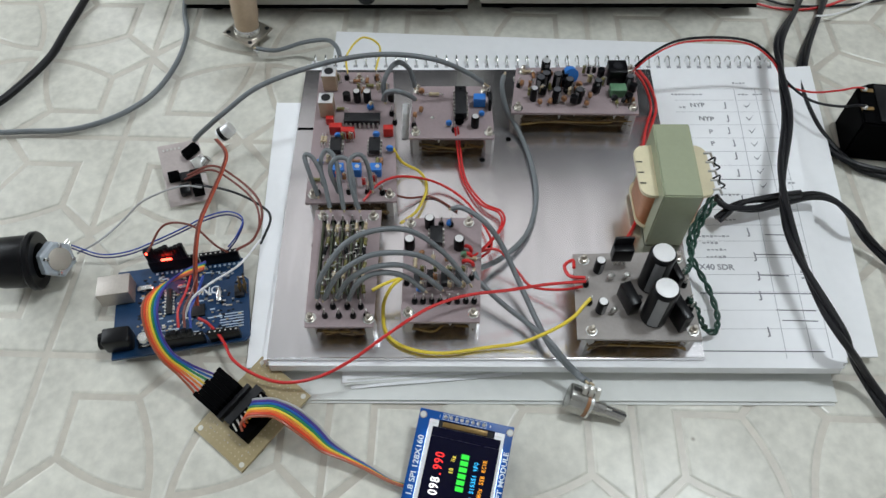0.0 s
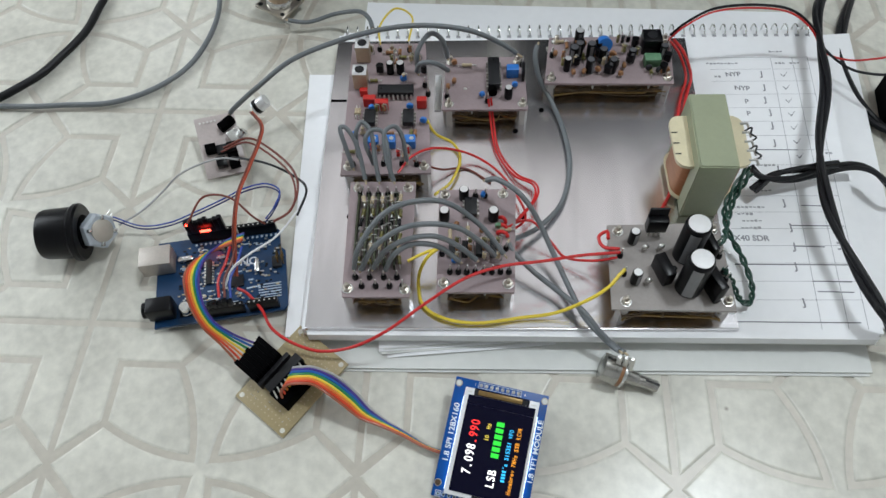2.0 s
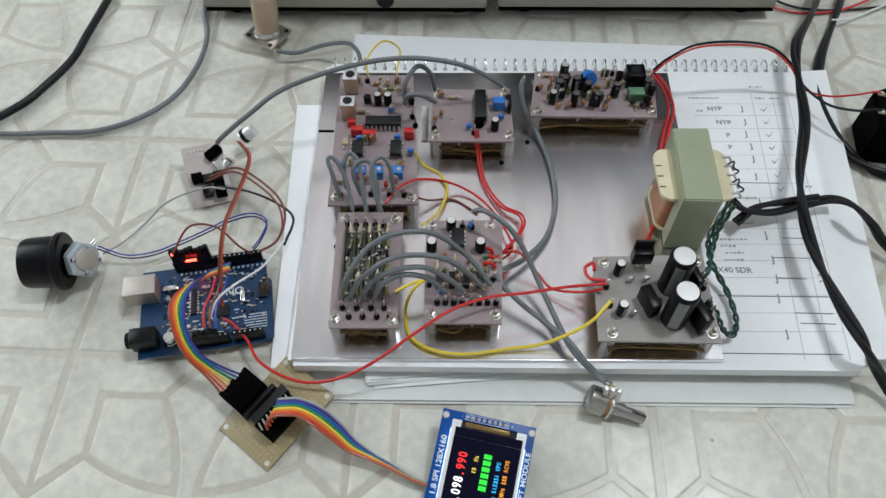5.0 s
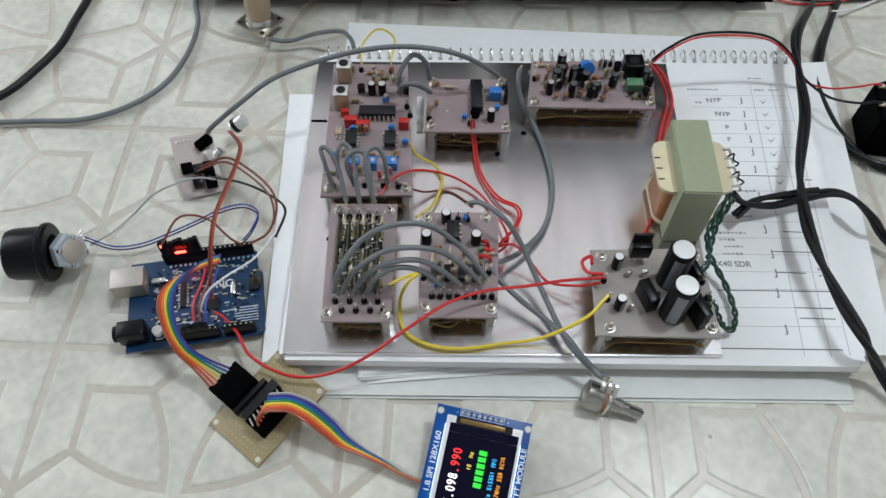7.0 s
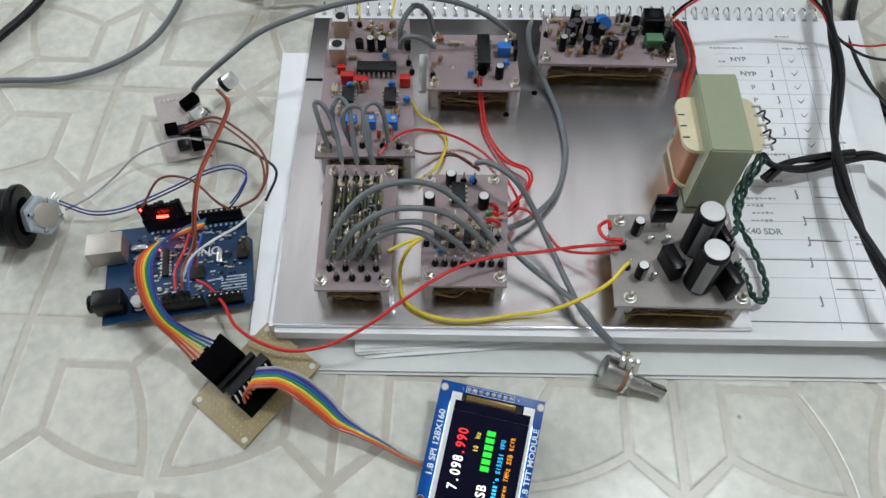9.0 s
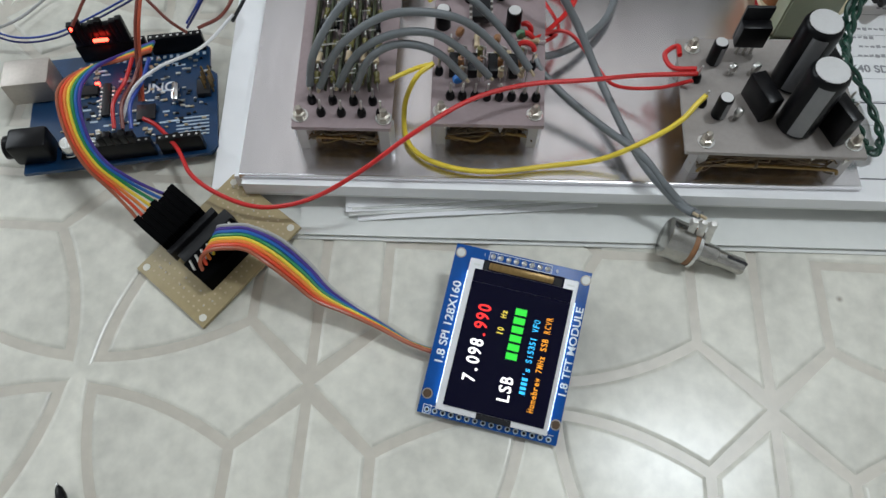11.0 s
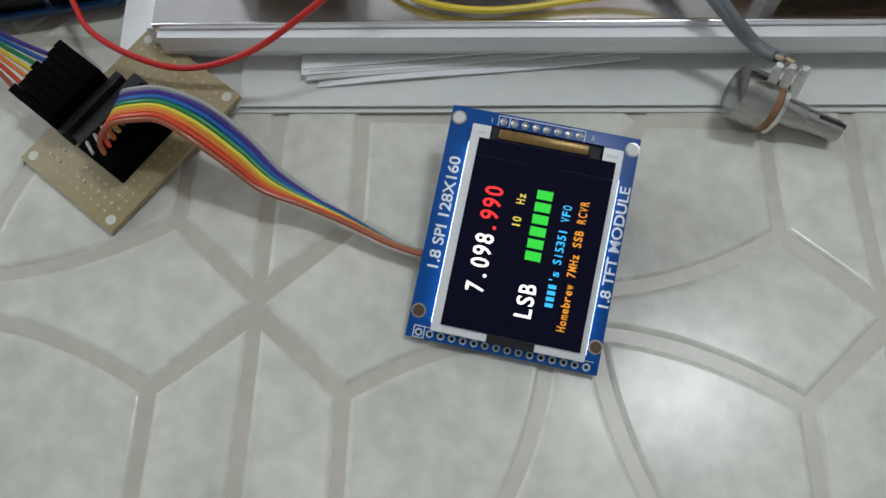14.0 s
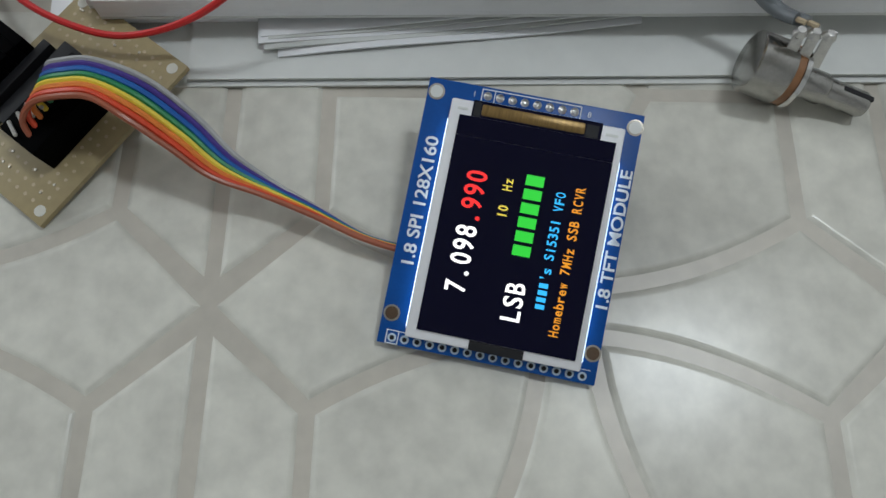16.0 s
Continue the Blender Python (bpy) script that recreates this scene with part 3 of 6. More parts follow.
def board(label, pts, screws, material=M_PCB, group="circuit boards on the plate", wires=26, seed=1):
    cx, cy = sum(p[0] for p in pts) / 4, sum(p[1] for p in pts) / 4
    ob = thing("circuit_board", label, "circuit board", pose(cx, cy, PT), group)
    part("laminate", extruded(bmesh.new(), pts, BT - 0.0016, BT), material, ob, smooth=False)
    q = [(cx + (x - cx) * 0.97, cy + (y - cy) * 0.97) for x, y in pts]
    part("copper_side", extruded(bmesh.new(), q, BT - 0.0022, BT - 0.0017), M_COPPER, ob, "copper underside with solder", smooth=False)
    for x, y in screws:
        part("spacer", lathe(bmesh.new(), [(0.0034, 0), (0.0034, BT - 0.0016 - PT)], pose(x, y, PT + 0.0001), 6), M_NYLON, ob, "clear plastic hexagonal spacer")
        screw(ob, x, y)
    r = random.Random(seed)
    xs, ys = [p[0] for p in pts], [p[1] for p in pts]
    for k in range(wires):
        y = min(ys) + 0.001 + 0.0005 * k
        path = [Vector((min(xs) + 0.006 + (max(xs) - min(xs) - 0.012) * u, y + r.uniform(-0.002, 0.003), PT + 0.0062 + 0.0028 * math.sin(k * 2.3) + r.uniform(-0.0013, 0.0013))) for u in sorted([0, 1] + [r.random() for q in range(4 + k % 5)])]
        part("under_wire", tube(bmesh.new(), spline(path, 5), 0.0003 + 0.0003 * (k % 4 == 0), 5), M_GOLD if k % 5 == 0 else M_UNDER, ob)
    sb = bmesh.new()
    for k in range(40):
        x, y = r.uniform(min(xs) + 0.003, max(xs) - 0.003), r.uniform(min(ys) + 0.001, max(ys) - 0.003)
        cyl(sb, (x, y, BT - 0.0022), (x, y, BT - 0.0055), 0.0010, 0.0003, 6)
    part("solder_joint", sb, M_TIN, ob, kind="stuff")
    return ob


rnd = random.Random(7)
# front left: switching filter board with crystal-like rows of diodes
b1 = board("narrow switching board with rows of glass diodes", [(0.0195, 0.009), (0.0525, 0.009), (0.0535, 0.0785), (0.0185, 0.0785)], [(0.023, 0.074), (0.0495, 0.074), (0.022, 0.0135), (0.050, 0.013)], seed=2)
for cx in (0.0245, 0.0295, 0.0345, 0.0395, 0.0445):
    part("standing_strip", box(bmesh.new(), cx - 0.0005, 0.024, BT, cx + 0.0005, 0.067, BT + 0.0052, 0.0002), M_STRIP, b1, "dark standing divider strip")
for cx in (0.0270, 0.0320, 0.0370, 0.0420, 0.0465):
    for k in range(6):
        y = 0.028 + 0.0072 * k + rnd.uniform(-0.0008, 0.0008)
        resistor(b1, cx + rnd.uniform(-0.0004, 0.0004), y, 0.0048, [M_OLIVE, M_TAN, M_OLIVE, M_BLACK][k % 4], turn=90 + rnd.uniform(-12, 12), z=BT + 0.001 + 0.002 * (k % 2), name="diode")
for k in range(34):
    x, y, zz = rnd.uniform(0.0245, 0.0435), rnd.uniform(0.025, 0.066), BT + rnd.uniform(0.005, 0.008)
    part("lead", tube(bmesh.new(), [Vector((x, y, BT + 0.002)), Vector((x + 0.0004, y, zz)), Vector((x + 0.0030, y + 0.0004, zz)), Vector((x + 0.0036, y, BT + 0.002))], 0.0003, 5), M_TIN, b1)
for k, x in enumerate((0.0255, 0.0325, 0.0395, 0.046)):
    terminal(b1, x, 0.0195)
    terminal(b1, x + 0.0035 - 0.0002 * k, 0.0145)
for x in (0.0245, 0.029, 0.034, 0.039, 0.0435):
    terminal(b1, x, 0.0695)

# front middle: mixer board
b2 = board("audio board with chips, capacitors and pin row", [(0.0655, 0.0115), (0.1035, 0.0115), (0.1065, 0.0735), (0.066, 0.073)], [(0.069, 0.0695), (0.0995, 0.070), (0.069, 0.0165), (0.1005, 0.016)], seed=3)
electrolytic(b2, 0.079, 0.0675, 0.0026, 0.0085)
electrolytic(b2, 0.069, 0.0545, 0.0027, 0.0085)
electrolytic(b2, 0.094, 0.0545, 0.0027, 0.0085)
chip(b2, 0.0825, 0.0595, 0.0105, 0.0064, "y", pins=4)
for k in range(8):
    terminal(b2, 0.072 + 0.00415 * k, 0.0225)
for x, y in ((0.068, 0.033), (0.100, 0.036), (0.090, 0.0685), (0.085, 0.0685)):
    terminal(b2, x, y)
for x in (0.073, 0.0795, 0.0865, 0.0935):
    part("socket_strip", box(bmesh.new(), x - 0.0016, 0.031, BT, x + 0.0016, 0.039, BT + 0.004, 0.0003), M_CHIP, b2)
    for k in range(3):
        resistor(b2, x + 0.0025, 0.030 + 0.0045 * k, 0.004, [M_TAN, M_BROWN, M_OLIVE][k], upright=True)
for x, y, m in ((0.0965, 0.0485, M_GREEN), (0.0745, 0.028, M_BLUE), (0.075, 0.049, M_BROWN), (0.088, 0.046, M_BROWN), (0.089, 0.068, M_BLUE)):
    disc_cap(b2, x, y, 0.0019, m, turn=rnd.uniform(0, 90))
for x, y in ((0.072, 0.044), (0.081, 0.046), (0.09, 0.041), (0.1, 0.047)):
    resistor(b2, x, y, turn=rnd.choice((0, 90)))

# back left: oscillator and filter board
b3 = board("large radio board with coil cans and red capacitors", [(0.0125, 0.083), (0.0615, 0.0845), (0.056, 0.183), (0.0115, 0.183)], [(0.0165, 0.0885), (0.0575, 0.0885), (0.036, 0.1765), (0.0155, 0.178)], seed=4)
for x, y in ((0.0195, 0.1705), (0.0195, 0.1490)):
    can = part("coil_can", box(bmesh.new(), x - 0.0041, y - 0.0041, BT + 0.0005, x + 0.0041, y + 0.0041, BT + 0.0118, 0.0004), M_SOBODY, b3, "square tan metal coil can")
    part("can_lid", box(bmesh.new(), x - 0.0041, y - 0.0041, BT + 0.0119, x + 0.0041, y + 0.0041, BT + 0.0124, 0.0002), M_CAPTOP, can, "bright square lid")
    part("tuning_core", lathe(bmesh.new(), [(0.0027, 0), (0.0027, 0.0003), (0.0012, 0.0002)], pose(x, y, BT + 0.0125), 16), M_CHIP, can, "dark slotted ferrite core")
electrolytic(b3, 0.036, 0.1585, 0.0022, 0.0085)
electrolytic(b3, 0.042, 0.1585, 0.0024, 0.0085)
transistor(b3, 0.030, 0.158)
transistor(b3, 0.056, 0.158, turn=90)
chip(b3, 0.040, 0.141, 0.0205, 0.0066, "x", pins=8)
for x, y, w in ((0.0255, 0.1335, 0.0072), (0.0325, 0.1305, 0.0076), (0.0552, 0.1320, 0.0056)):
    block(b3, "capacitor", x, y, w, 0.0038, 0.0066, M_RED, label="red film capacitor")
block(b3, "capacitor", 0.0215, 0.141, 0.0045, 0.003, 0.005, M_RED, label="red film capacitor")
for x, y in ((0.0265, 0.1205), (0.0480, 0.1205)):
    chip(b3, x, y, 0.0100, 0.0062, "y", pins=4, h=0.0036)
for x in (0.029, 0.0385, 0.0495):
    tr = block(b3, "trimmer", x, 0.1035, 0.0062, 0.0055, 0.0062, M_BLUE, label="blue trimmer resistor")
    part("adjuster", lathe(bmesh.new(), [(0.0013, 0), (0.0012, 0.0003)], pose(x + 0.001, 0.1035, BT + 0.0062), 10), M_TIN, tr)
for x, y in ((0.0185, 0.109), (0.044, 0.151), (0.027, 0.1285), (0.0485, 0.1295), (0.0565, 0.119)):
    disc_cap(b3, x, y, 0.0021, M_BLUE, turn=rnd.uniform(-15, 15))
for x, y in ((0.029, 0.099), (0.0435, 0.0945), (0.0485, 0.0965)):
    resistor(b3, x, y, 0.005, M_RED, upright=True, name="diode")
for x, y in ((0.019, 0.0895), (0.0535, 0.0895), (0.0455, 0.090), (0.0355, 0.090), (0.0285, 0.177), (0.0465, 0.1765), (0.0585, 0.1405), (0.0565, 0.1475)):
    terminal(b3, x, y)
for k in range(30):
    x, y = rnd.uniform(0.017, 0.056), rnd.choice((0.095, 0.098, 0.111, 0.127, 0.151, 0.166, 0.170, 0.174))
    resistor(b3, x, y, 0.0045, [M_TAN, M_OLIVE, M_BROWN][k % 3], upright=k % 2 == 0, turn=rnd.choice((0, 90)))

# back middle: audio amplifier board
b5 = board("small amplifier board with one long chip", [(0.0665, 0.1295), (0.1155, 0.1295), (0.1145, 0.171), (0.069, 0.171)], [(0.0705, 0.1335), (0.1125, 0.1335), (0.0715, 0.167), (0.111, 0.167)], seed=5)
chip(b5, 0.0965, 0.1535, 0.022, 0.0066, "y", pins=8, h=0.0046)
block(b5, "trimmer", 0.1075, 0.156, 0.007, 0.005, 0.0068, M_BLUE, label="blue trimmer resistor")
electrolytic(b5, 0.1045, 0.1385, 0.0023, 0.0085)
block(b5, "film_capacitor", 0.1135, 0.154, 0.0018, 0.007, 0.009, M_BLACK)
disc_cap(b5, 0.0895, 0.1385, 0.0018, M_BLUE)
disc_cap(b5, 0.1085, 0.146, 0.0018, M_BLUE)
part("coil", lathe(bmesh.new(), [(0.0012, -0.0016), (0.0027, -0.0016), (0.0027, 0.0016), (0.0012, 0.0016)], pose(0.0955, 0.1405, BT + 0.0032, 90, 0, 0), 14), M_BLACKM, b5, "black ring coil")
resistor(b5, 0.081, 0.163)
for x, y in ((0.0735, 0.164), (0.0735, 0.149), (0.0700, 0.1445)):
    disc_cap(b5, x, y, 0.0019, M_BROWN, turn=rnd.uniform(0, 90))
for x, y in ((0.0695, 0.1385), (0.0925, 0.135), (0.1135, 0.1635)):
    terminal(b5, x, y)
part("solder_blob", lathe(bmesh.new(), [(0.0012, 0), (0.0009, 0.0004), (0.0003, 0.0006)], pose(0.080, 0.1455, BT), 10), M_TIN, b5)

# back right: crowded board standing on high spacers
b4 = board("crowded receiver board on spacers with many capacitors", [(0.126, 0.1495), (0.2005, 0.1485), (0.204, 0.188), (0.131, 0.187)], [(0.130, 0.153), (0.1975, 0.153), (0.135, 0.1835), (0.200, 0.184)], seed=6)
for x, y, r, h in ((0.1435, 0.167, 0.0027, 0.010), (0.1605, 0.1665, 0.0025, 0.009), (0.147, 0.171, 0.0025, 0.0095), (0.154, 0.1705, 0.0026, 0.0095), (0.1395, 0.160, 0.0022, 0.008), (0.1525, 0.1585, 0.0026, 0.0085), (0.1655, 0.1585, 0.0025, 0.0085), (0.1775, 0.1665, 0.0023, 0.008), (0.148, 0.182, 0.0027, 0.009), (0.1965, 0.170, 0.0023, 0.008)):
    electrolytic(b4, x, y, r, h + 0.0015, turn=rnd.uniform(-2.5, -0.5), top=None if x in (0.1395, 0.148) else M_DULL)
part("coil", lathe(bmesh.new(), [(0.001, -0.0022), (0.0045, -0.0022), (0.0045, 0.0022), (0.001, 0.0022)], pose(0.1625, 0.1765, BT + 0.0045, 70, 0, 10), 16), M_BLUE, b4, "blue wound coil")
cb = part("coil_box", box(bmesh.new(), 0.1845, 0.172, BT, 0.1955, 0.1825, BT + 0.0105, 0.0006), M_BLACK, b4, "black square coil former")
part("tuning_core", lathe(bmesh.new(), [(0.003, 0), (0.003, 0.0002), (0.0015, 0.0001)], pose(0.190, 0.1772, BT + 0.0106), 14), M_CHIP, cb)
block(b4, "relay", 0.1895, 0.1645, 0.0095, 0.0062, 0.006, M_GREEN, label="green flat component box")
for k in range(58):
    x, y = rnd.uniform(0.132, 0.199), rnd.uniform(0.154, 0.184)
    if 0.183 < x < 0.197 and y > 0.160:
        continue
    kind = k % 5
    if kind == 0:
        transistor(b4, x, y, turn=rnd.uniform(0, 360))
    elif kind in (1, 3):
        disc_cap(b4, x, y, rnd.uniform(0.0016, 0.0024), rnd.choice((M_BROWN, M_CHIP, M_BROWN, M_CHIP)), turn=rnd.uniform(0, 180))
    else:
        resistor(b4, x, y, 0.0055, rnd.choice((M_TAN, M_OLIVE, M_BROWN, M_CHIP)), upright=rnd.random() < 0.6, turn=rnd.choice((0, 90)))
for x, y in ((0.1315, 0.171), (0.200, 0.176), (0.178, 0.184)):
    terminal(b4, x, y)

# front right: power supply
psu = board("power supply board with two large capacitors", [(0.1495, 0.0025), (0.2085, 0.0015), (0.2085, 0.052), (0.152, 0.0505)], [(0.157, 0.0465), (0.1565, 0.0065), (0.205, 0.0065), (0.2045, 0.0475)], M_PCBE, seed=8)
electrolytic(psu, 0.1885, 0.0325, 0.0064, 0.0285, turn=-1.9)
electrolytic(psu, 0.1870, 0.0140, 0.0064, 0.0275, turn=-1.9)
electrolytic(psu, 0.1635, 0.0405, 0.0025, 0.010, turn=-1.2)
electrolytic(psu, 0.1620, 0.0175, 0.0025, 0.0095, turn=-1.2)
reg = part("regulator", box(bmesh.new(), 0.1695, 0.0425, BT + 0.005, 0.1795, 0.0465, BT + 0.0145, 0.0004), M_BLACK, psu, "black power regulator")
part("tab", box(bmesh.new(), 0.1697, 0.0468, BT + 0.005, 0.1793, 0.0480, BT + 0.0195, 0.0003), M_CHIP, reg)
lb = bmesh.new()
for k in (-1, 0, 1):
    cyl(lb, (0.1745 + k * 0.0025, 0.0445, BT), (0.1745 + k * 0.0025, 0.0445, BT + 0.0055), 0.0005, seg=6)
part("lead", lb, M_TIN, reg)
for x, y, sx, sy, h, t in ((0.1755, 0.0215, 0.0055, 0.013, 0.0105, 18), (0.1975, 0.0125, 0.0045, 0.014, 0.014, 20), (0.199, 0.034, 0.0035, 0.012, 0.0125, 15)):
    part("rectifier", box(bmesh.new(), -sx / 2, -sy / 2, 0, sx / 2, sy / 2, h, 0.0005, pose(x, y, BT, 0, 0, t)), M_BLACK, psu, "black flat rectifier block")
for x, y in ((0.2045, 0.0365), (0.205, 0.0315), (0.2055, 0.0225), (0.2055, 0.0180), (0.1565, 0.0320), (0.157, 0.0215)):
    terminal(psu, x, y)
for x, y in ((0.169, 0.0355), (0.177, 0.036), (0.168, 0.0165), (0.181, 0.023)):
    disc_cap(psu, x, y, 0.0018, M_CHIP if x > 0.18 else M_TIN, turn=30)

# ---- transformer ----
tr = thing("transformer", "mains transformer with olive painted core and copper winding", "transformer", pose(0.205, 0.09, PT))
TZ = 0.0575
core = bmesh.new()
extruded(core, [(0.1943, 0.0660), (0.2137, 0.0655), (0.2155, 0.1143), (0.1962, 0.1143)], PT, TZ)
bmesh.ops.bevel(core, geom=core.edges[:], offset=0.0007, segments=2, affect="EDGES")
part("core", core, M_TRANS, tr, "olive-green painted steel core")
def rounded(x0, y0, x1, y1, r, z0, z1):
    pts = []
    for cx, cy, a0 in ((x1 - r, y1 - r, 0), (x0 + r, y1 - r, 90), (x0 + r, y0 + r, 180), (x1 - r, y0 + r, 270)):
        pts += [(cx + r * math.cos(radians(a0 + 18 * k)), cy + r * math.sin(radians(a0 + 18 * k))) for k in range(6)]
    return extruded(bmesh.new(), pts, z0, z1)


top_fl = part("bobbin_flange", rounded(0.1860, 0.0722, 0.2240, 0.1058, 0.0060, 0.0478, 0.0498), M_BOBBIN, tr, "cream plastic bobbin flange")
part("bobbin_flange", rounded(0.1900, 0.0740, 0.2245, 0.1062, 0.0065, 0.0185, 0.0202), M_BOBBIN, tr, "cream plastic bobbin flange")
part("winding", rounded(0.1905, 0.0742, 0.2225, 0.1045, 0.008, 0.0203, 0.0477), M_WIND, tr, "brown taped copper winding")
for y in (0.080, 0.087, 0.094):
    part("slit", box(bmesh.new(), 0.1862, y, 0.0499, 0.1893, y + 0.0007, 0.0500), M_CHIP, top_fl)
for k in range(5):
    ob = bmesh.new()
    y = 0.076 + 0.0060 * k
    tube(ob, [Vector((0.2225, y, 0.0500)), Vector((0.2260, y, 0.0503)), Vector((0.2275, y - 0.001, 0.0478))], 0.0007, 6)
    part("lug", ob, M_TIN, tr, "tinned solder lug")
    wb = bmesh.new()
    tube(wb, spline([(0.2238, y + 0.001, 0.0500), (0.2273, y + 0.0022, 0.0513), (0.2267, y - 0.001, 0.0503), (0.2293, y - 0.0028, 0.0493), (0.2265, y - 0.0042, 0.0478)], 5), 0.0005, 6)
    if k in (1, 3):
        part("jumper", wb, M_CORD, tr)
    else:
        wb.free()

# ---- microcontroller board ----
U = pose(-0.0795, 0.0030, 0.0, 0, 0, 9.6)
uno = thing("microcontroller_board", "blue microcontroller board with jumper wires, on the floor", "circuit board", U)


def ub(name, x0, y0, z0, x1, y1, z1, material, bevel=0.0003, label="", parent=None):
    return part(name, box(bmesh.new(), x0, y0, z0, x1, y1, z1, bevel), material, parent or uno, label, local=True)


pcb = bmesh.new()
extruded(pcb, [(0, 0), (0.066, 0), (0.0686, 0.0026), (0.0686, 0.0365), (0.066, 0.039), (0.066, 0.0500), (0.064, 0.0520), (0, 0.0520)], 0.0042, 0.0058)
part("laminate", pcb, M_UNO, uno, local=True, smooth=False)
for x, y in ((0.004, 0.004), (0.063, 0.005), (0.063, 0.045), (0.004, 0.047)):
    part("foot_pin", lathe(bmesh.new(), [(0.0008, 0), (0.0012, 0.0042)], pose(x, y, 0), 8), M_TIN, uno, local=True)
usb = ub("usb_socket", -0.0065, 0.0315, 0.0058, 0.0100, 0.0435, 0.0168, M_USB, 0.0005, "dull nickel square socket")
ub("mouth", -0.0068, 0.0335, 0.0075, -0.0064, 0.0415, 0.0150, M_CHIP, 0.0, parent=usb)
jack = ub("power_jack", -0.0020, 0.0035, 0.0058, 0.0115, 0.0125, 0.0165, M_BLACK, 0.0012, "black barrel power jack")
part("barrel", lathe(bmesh.new(), [(0.0030, 0), (0.0042, 0.0002), (0.0042, 0.002)], pose(-0.004, 0.008, 0.0115, 0, 90, 0)), M_BLACK, jack, local=True)
for x0, x1, y in ((0.0180, 0.0435, 0.0490), (0.0445, 0.0648, 0.0490), (0.0265, 0.0470, 0.0015), (0.0490, 0.0645, 0.0015)):
    h = ub("pin_socket", x0, y, 0.0058, x1, y + 0.0025, 0.0143, M_BLACK, 0.0002, "black pin socket strip")
    hb = bmesh.new()
    n = round((x1 - x0) / 0.00254)
    for k in range(n):
        xx = x0 + (k + 0.5) * (x1 - x0) / n
        box(hb, xx - 0.0004, y + 0.0009, 0.0143, xx + 0.0004, y + 0.0016, 0.01436)
    part("contact", hb, M_TIN, h, local=True, smooth=False, kind="stuff")
ub("chip", 0.039, 0.0175, 0.0058, 0.046, 0.0245, 0.0070, M_CHIP)
drv = ub("chip", 0.0262, 0.0212, 0.0058, 0.0292, 0.0362, 0.0074, M_CHIP)
for k in range(8):
    for x in (0.0251, 0.0293):
        ub("pin", x, 0.0216 + 0.0018 * k, 0.0058, x + 0.0010, 0.0224 + 0.0018 * k, 0.0066, M_TIN, 0.0, parent=drv)
ub("chip", 0.0155, 0.0315, 0.0058, 0.0245, 0.0360, 0.0076, M_CHIP)
part("crystal", box(bmesh.new(), 0.0110, 0.0368, 0.0058, 0.0200, 0.0402, 0.0088, 0.0014), M_STEEL, uno, "silver crystal can", local=True)
part("crystal", box(bmesh.new(), 0.0520, 0.0235, 0.0058, 0.0550, 0.0325, 0.0092, 0.0013), M_STEEL, uno, "silver crystal can", local=True)
for x, y in ((0.0165, 0.0075), (0.0245, 0.0055)):
    e = part("capacitor", lathe(bmesh.new(), [(0.0033, 0), (0.0033, 0.0008), (0.003, 0.001), (0.003, 0.005), (0.0026, 0.0055)], pose(x, y, 0.0058)), M_STEEL, uno, "silver can capacitor", local=True)
    part("base", box(bmesh.new(), x - 0.0034, y - 0.0034, 0.0058, x + 0.0034, y + 0.0034, 0.0066), M_BLACK, e, local=True)
ub("reset_button", 0.0615, 0.0255, 0.0058, 0.0665, 0.0325, 0.0082, M_CHIP)
rnd = random.Random(11)
for k in range(230):
    x, y = rnd.uniform(0.011, 0.065), rnd.uniform(0.006, 0.046)
    s = rnd.uniform(0.0004, 0.0009)
    ub("surface_mount_part", x, y, 0.0058, x + 2 * s, y + s, 0.0064, rnd.choice((M_TIN, M_CHIP, M_TAN, M_CHIP, M_TIN)), 0.0)
sk = bmesh.new()
for k in range(6):
    box(sk, 0.0535, 0.0085 + 0.0016 * k, 0.0058, 0.0655, 0.0091 + 0.0016 * k, 0.00588)
for k in range(34):
    x, y = rnd.uniform(0.012, 0.06), rnd.uniform(0.006, 0.046)
    box(sk, x, y, 0.0058, x + rnd.uniform(0.002, 0.005), y + 0.0008, 0.00587)
for x in np.arange(0.020, 0.065, 0.00254):
    box(sk, x, 0.0468, 0.0058, x + 0.0012, 0.0482, 0.00587)
part("silk_print", sk, M_UNOSILK, uno, "white printed marks", local=True, smooth=False, kind="stuff")
lettering("silk_print", "UNO", 0.0062, pose(0.0395, 0.0305, 0.0059), M_SILK, uno, 0.0001)
for k in range(3):
    for j in range(2):
        part("pin", cyl(bmesh.new(), (0.0648 + j * 0.0025, 0.028 + 0.0025 * k, 0.0058), (0.0648 + j * 0.0025, 0.028 + 0.0025 * k, 0.0145), 0.0004, seg=6), M_GOLD, uno, local=True)
part("power_led", box(bmesh.new(), 0.0228, 0.0368, 0.0058, 0.0246, 0.0379, 0.0068, 0.0002), G_LED, uno, "lit red indicator light", local=True)
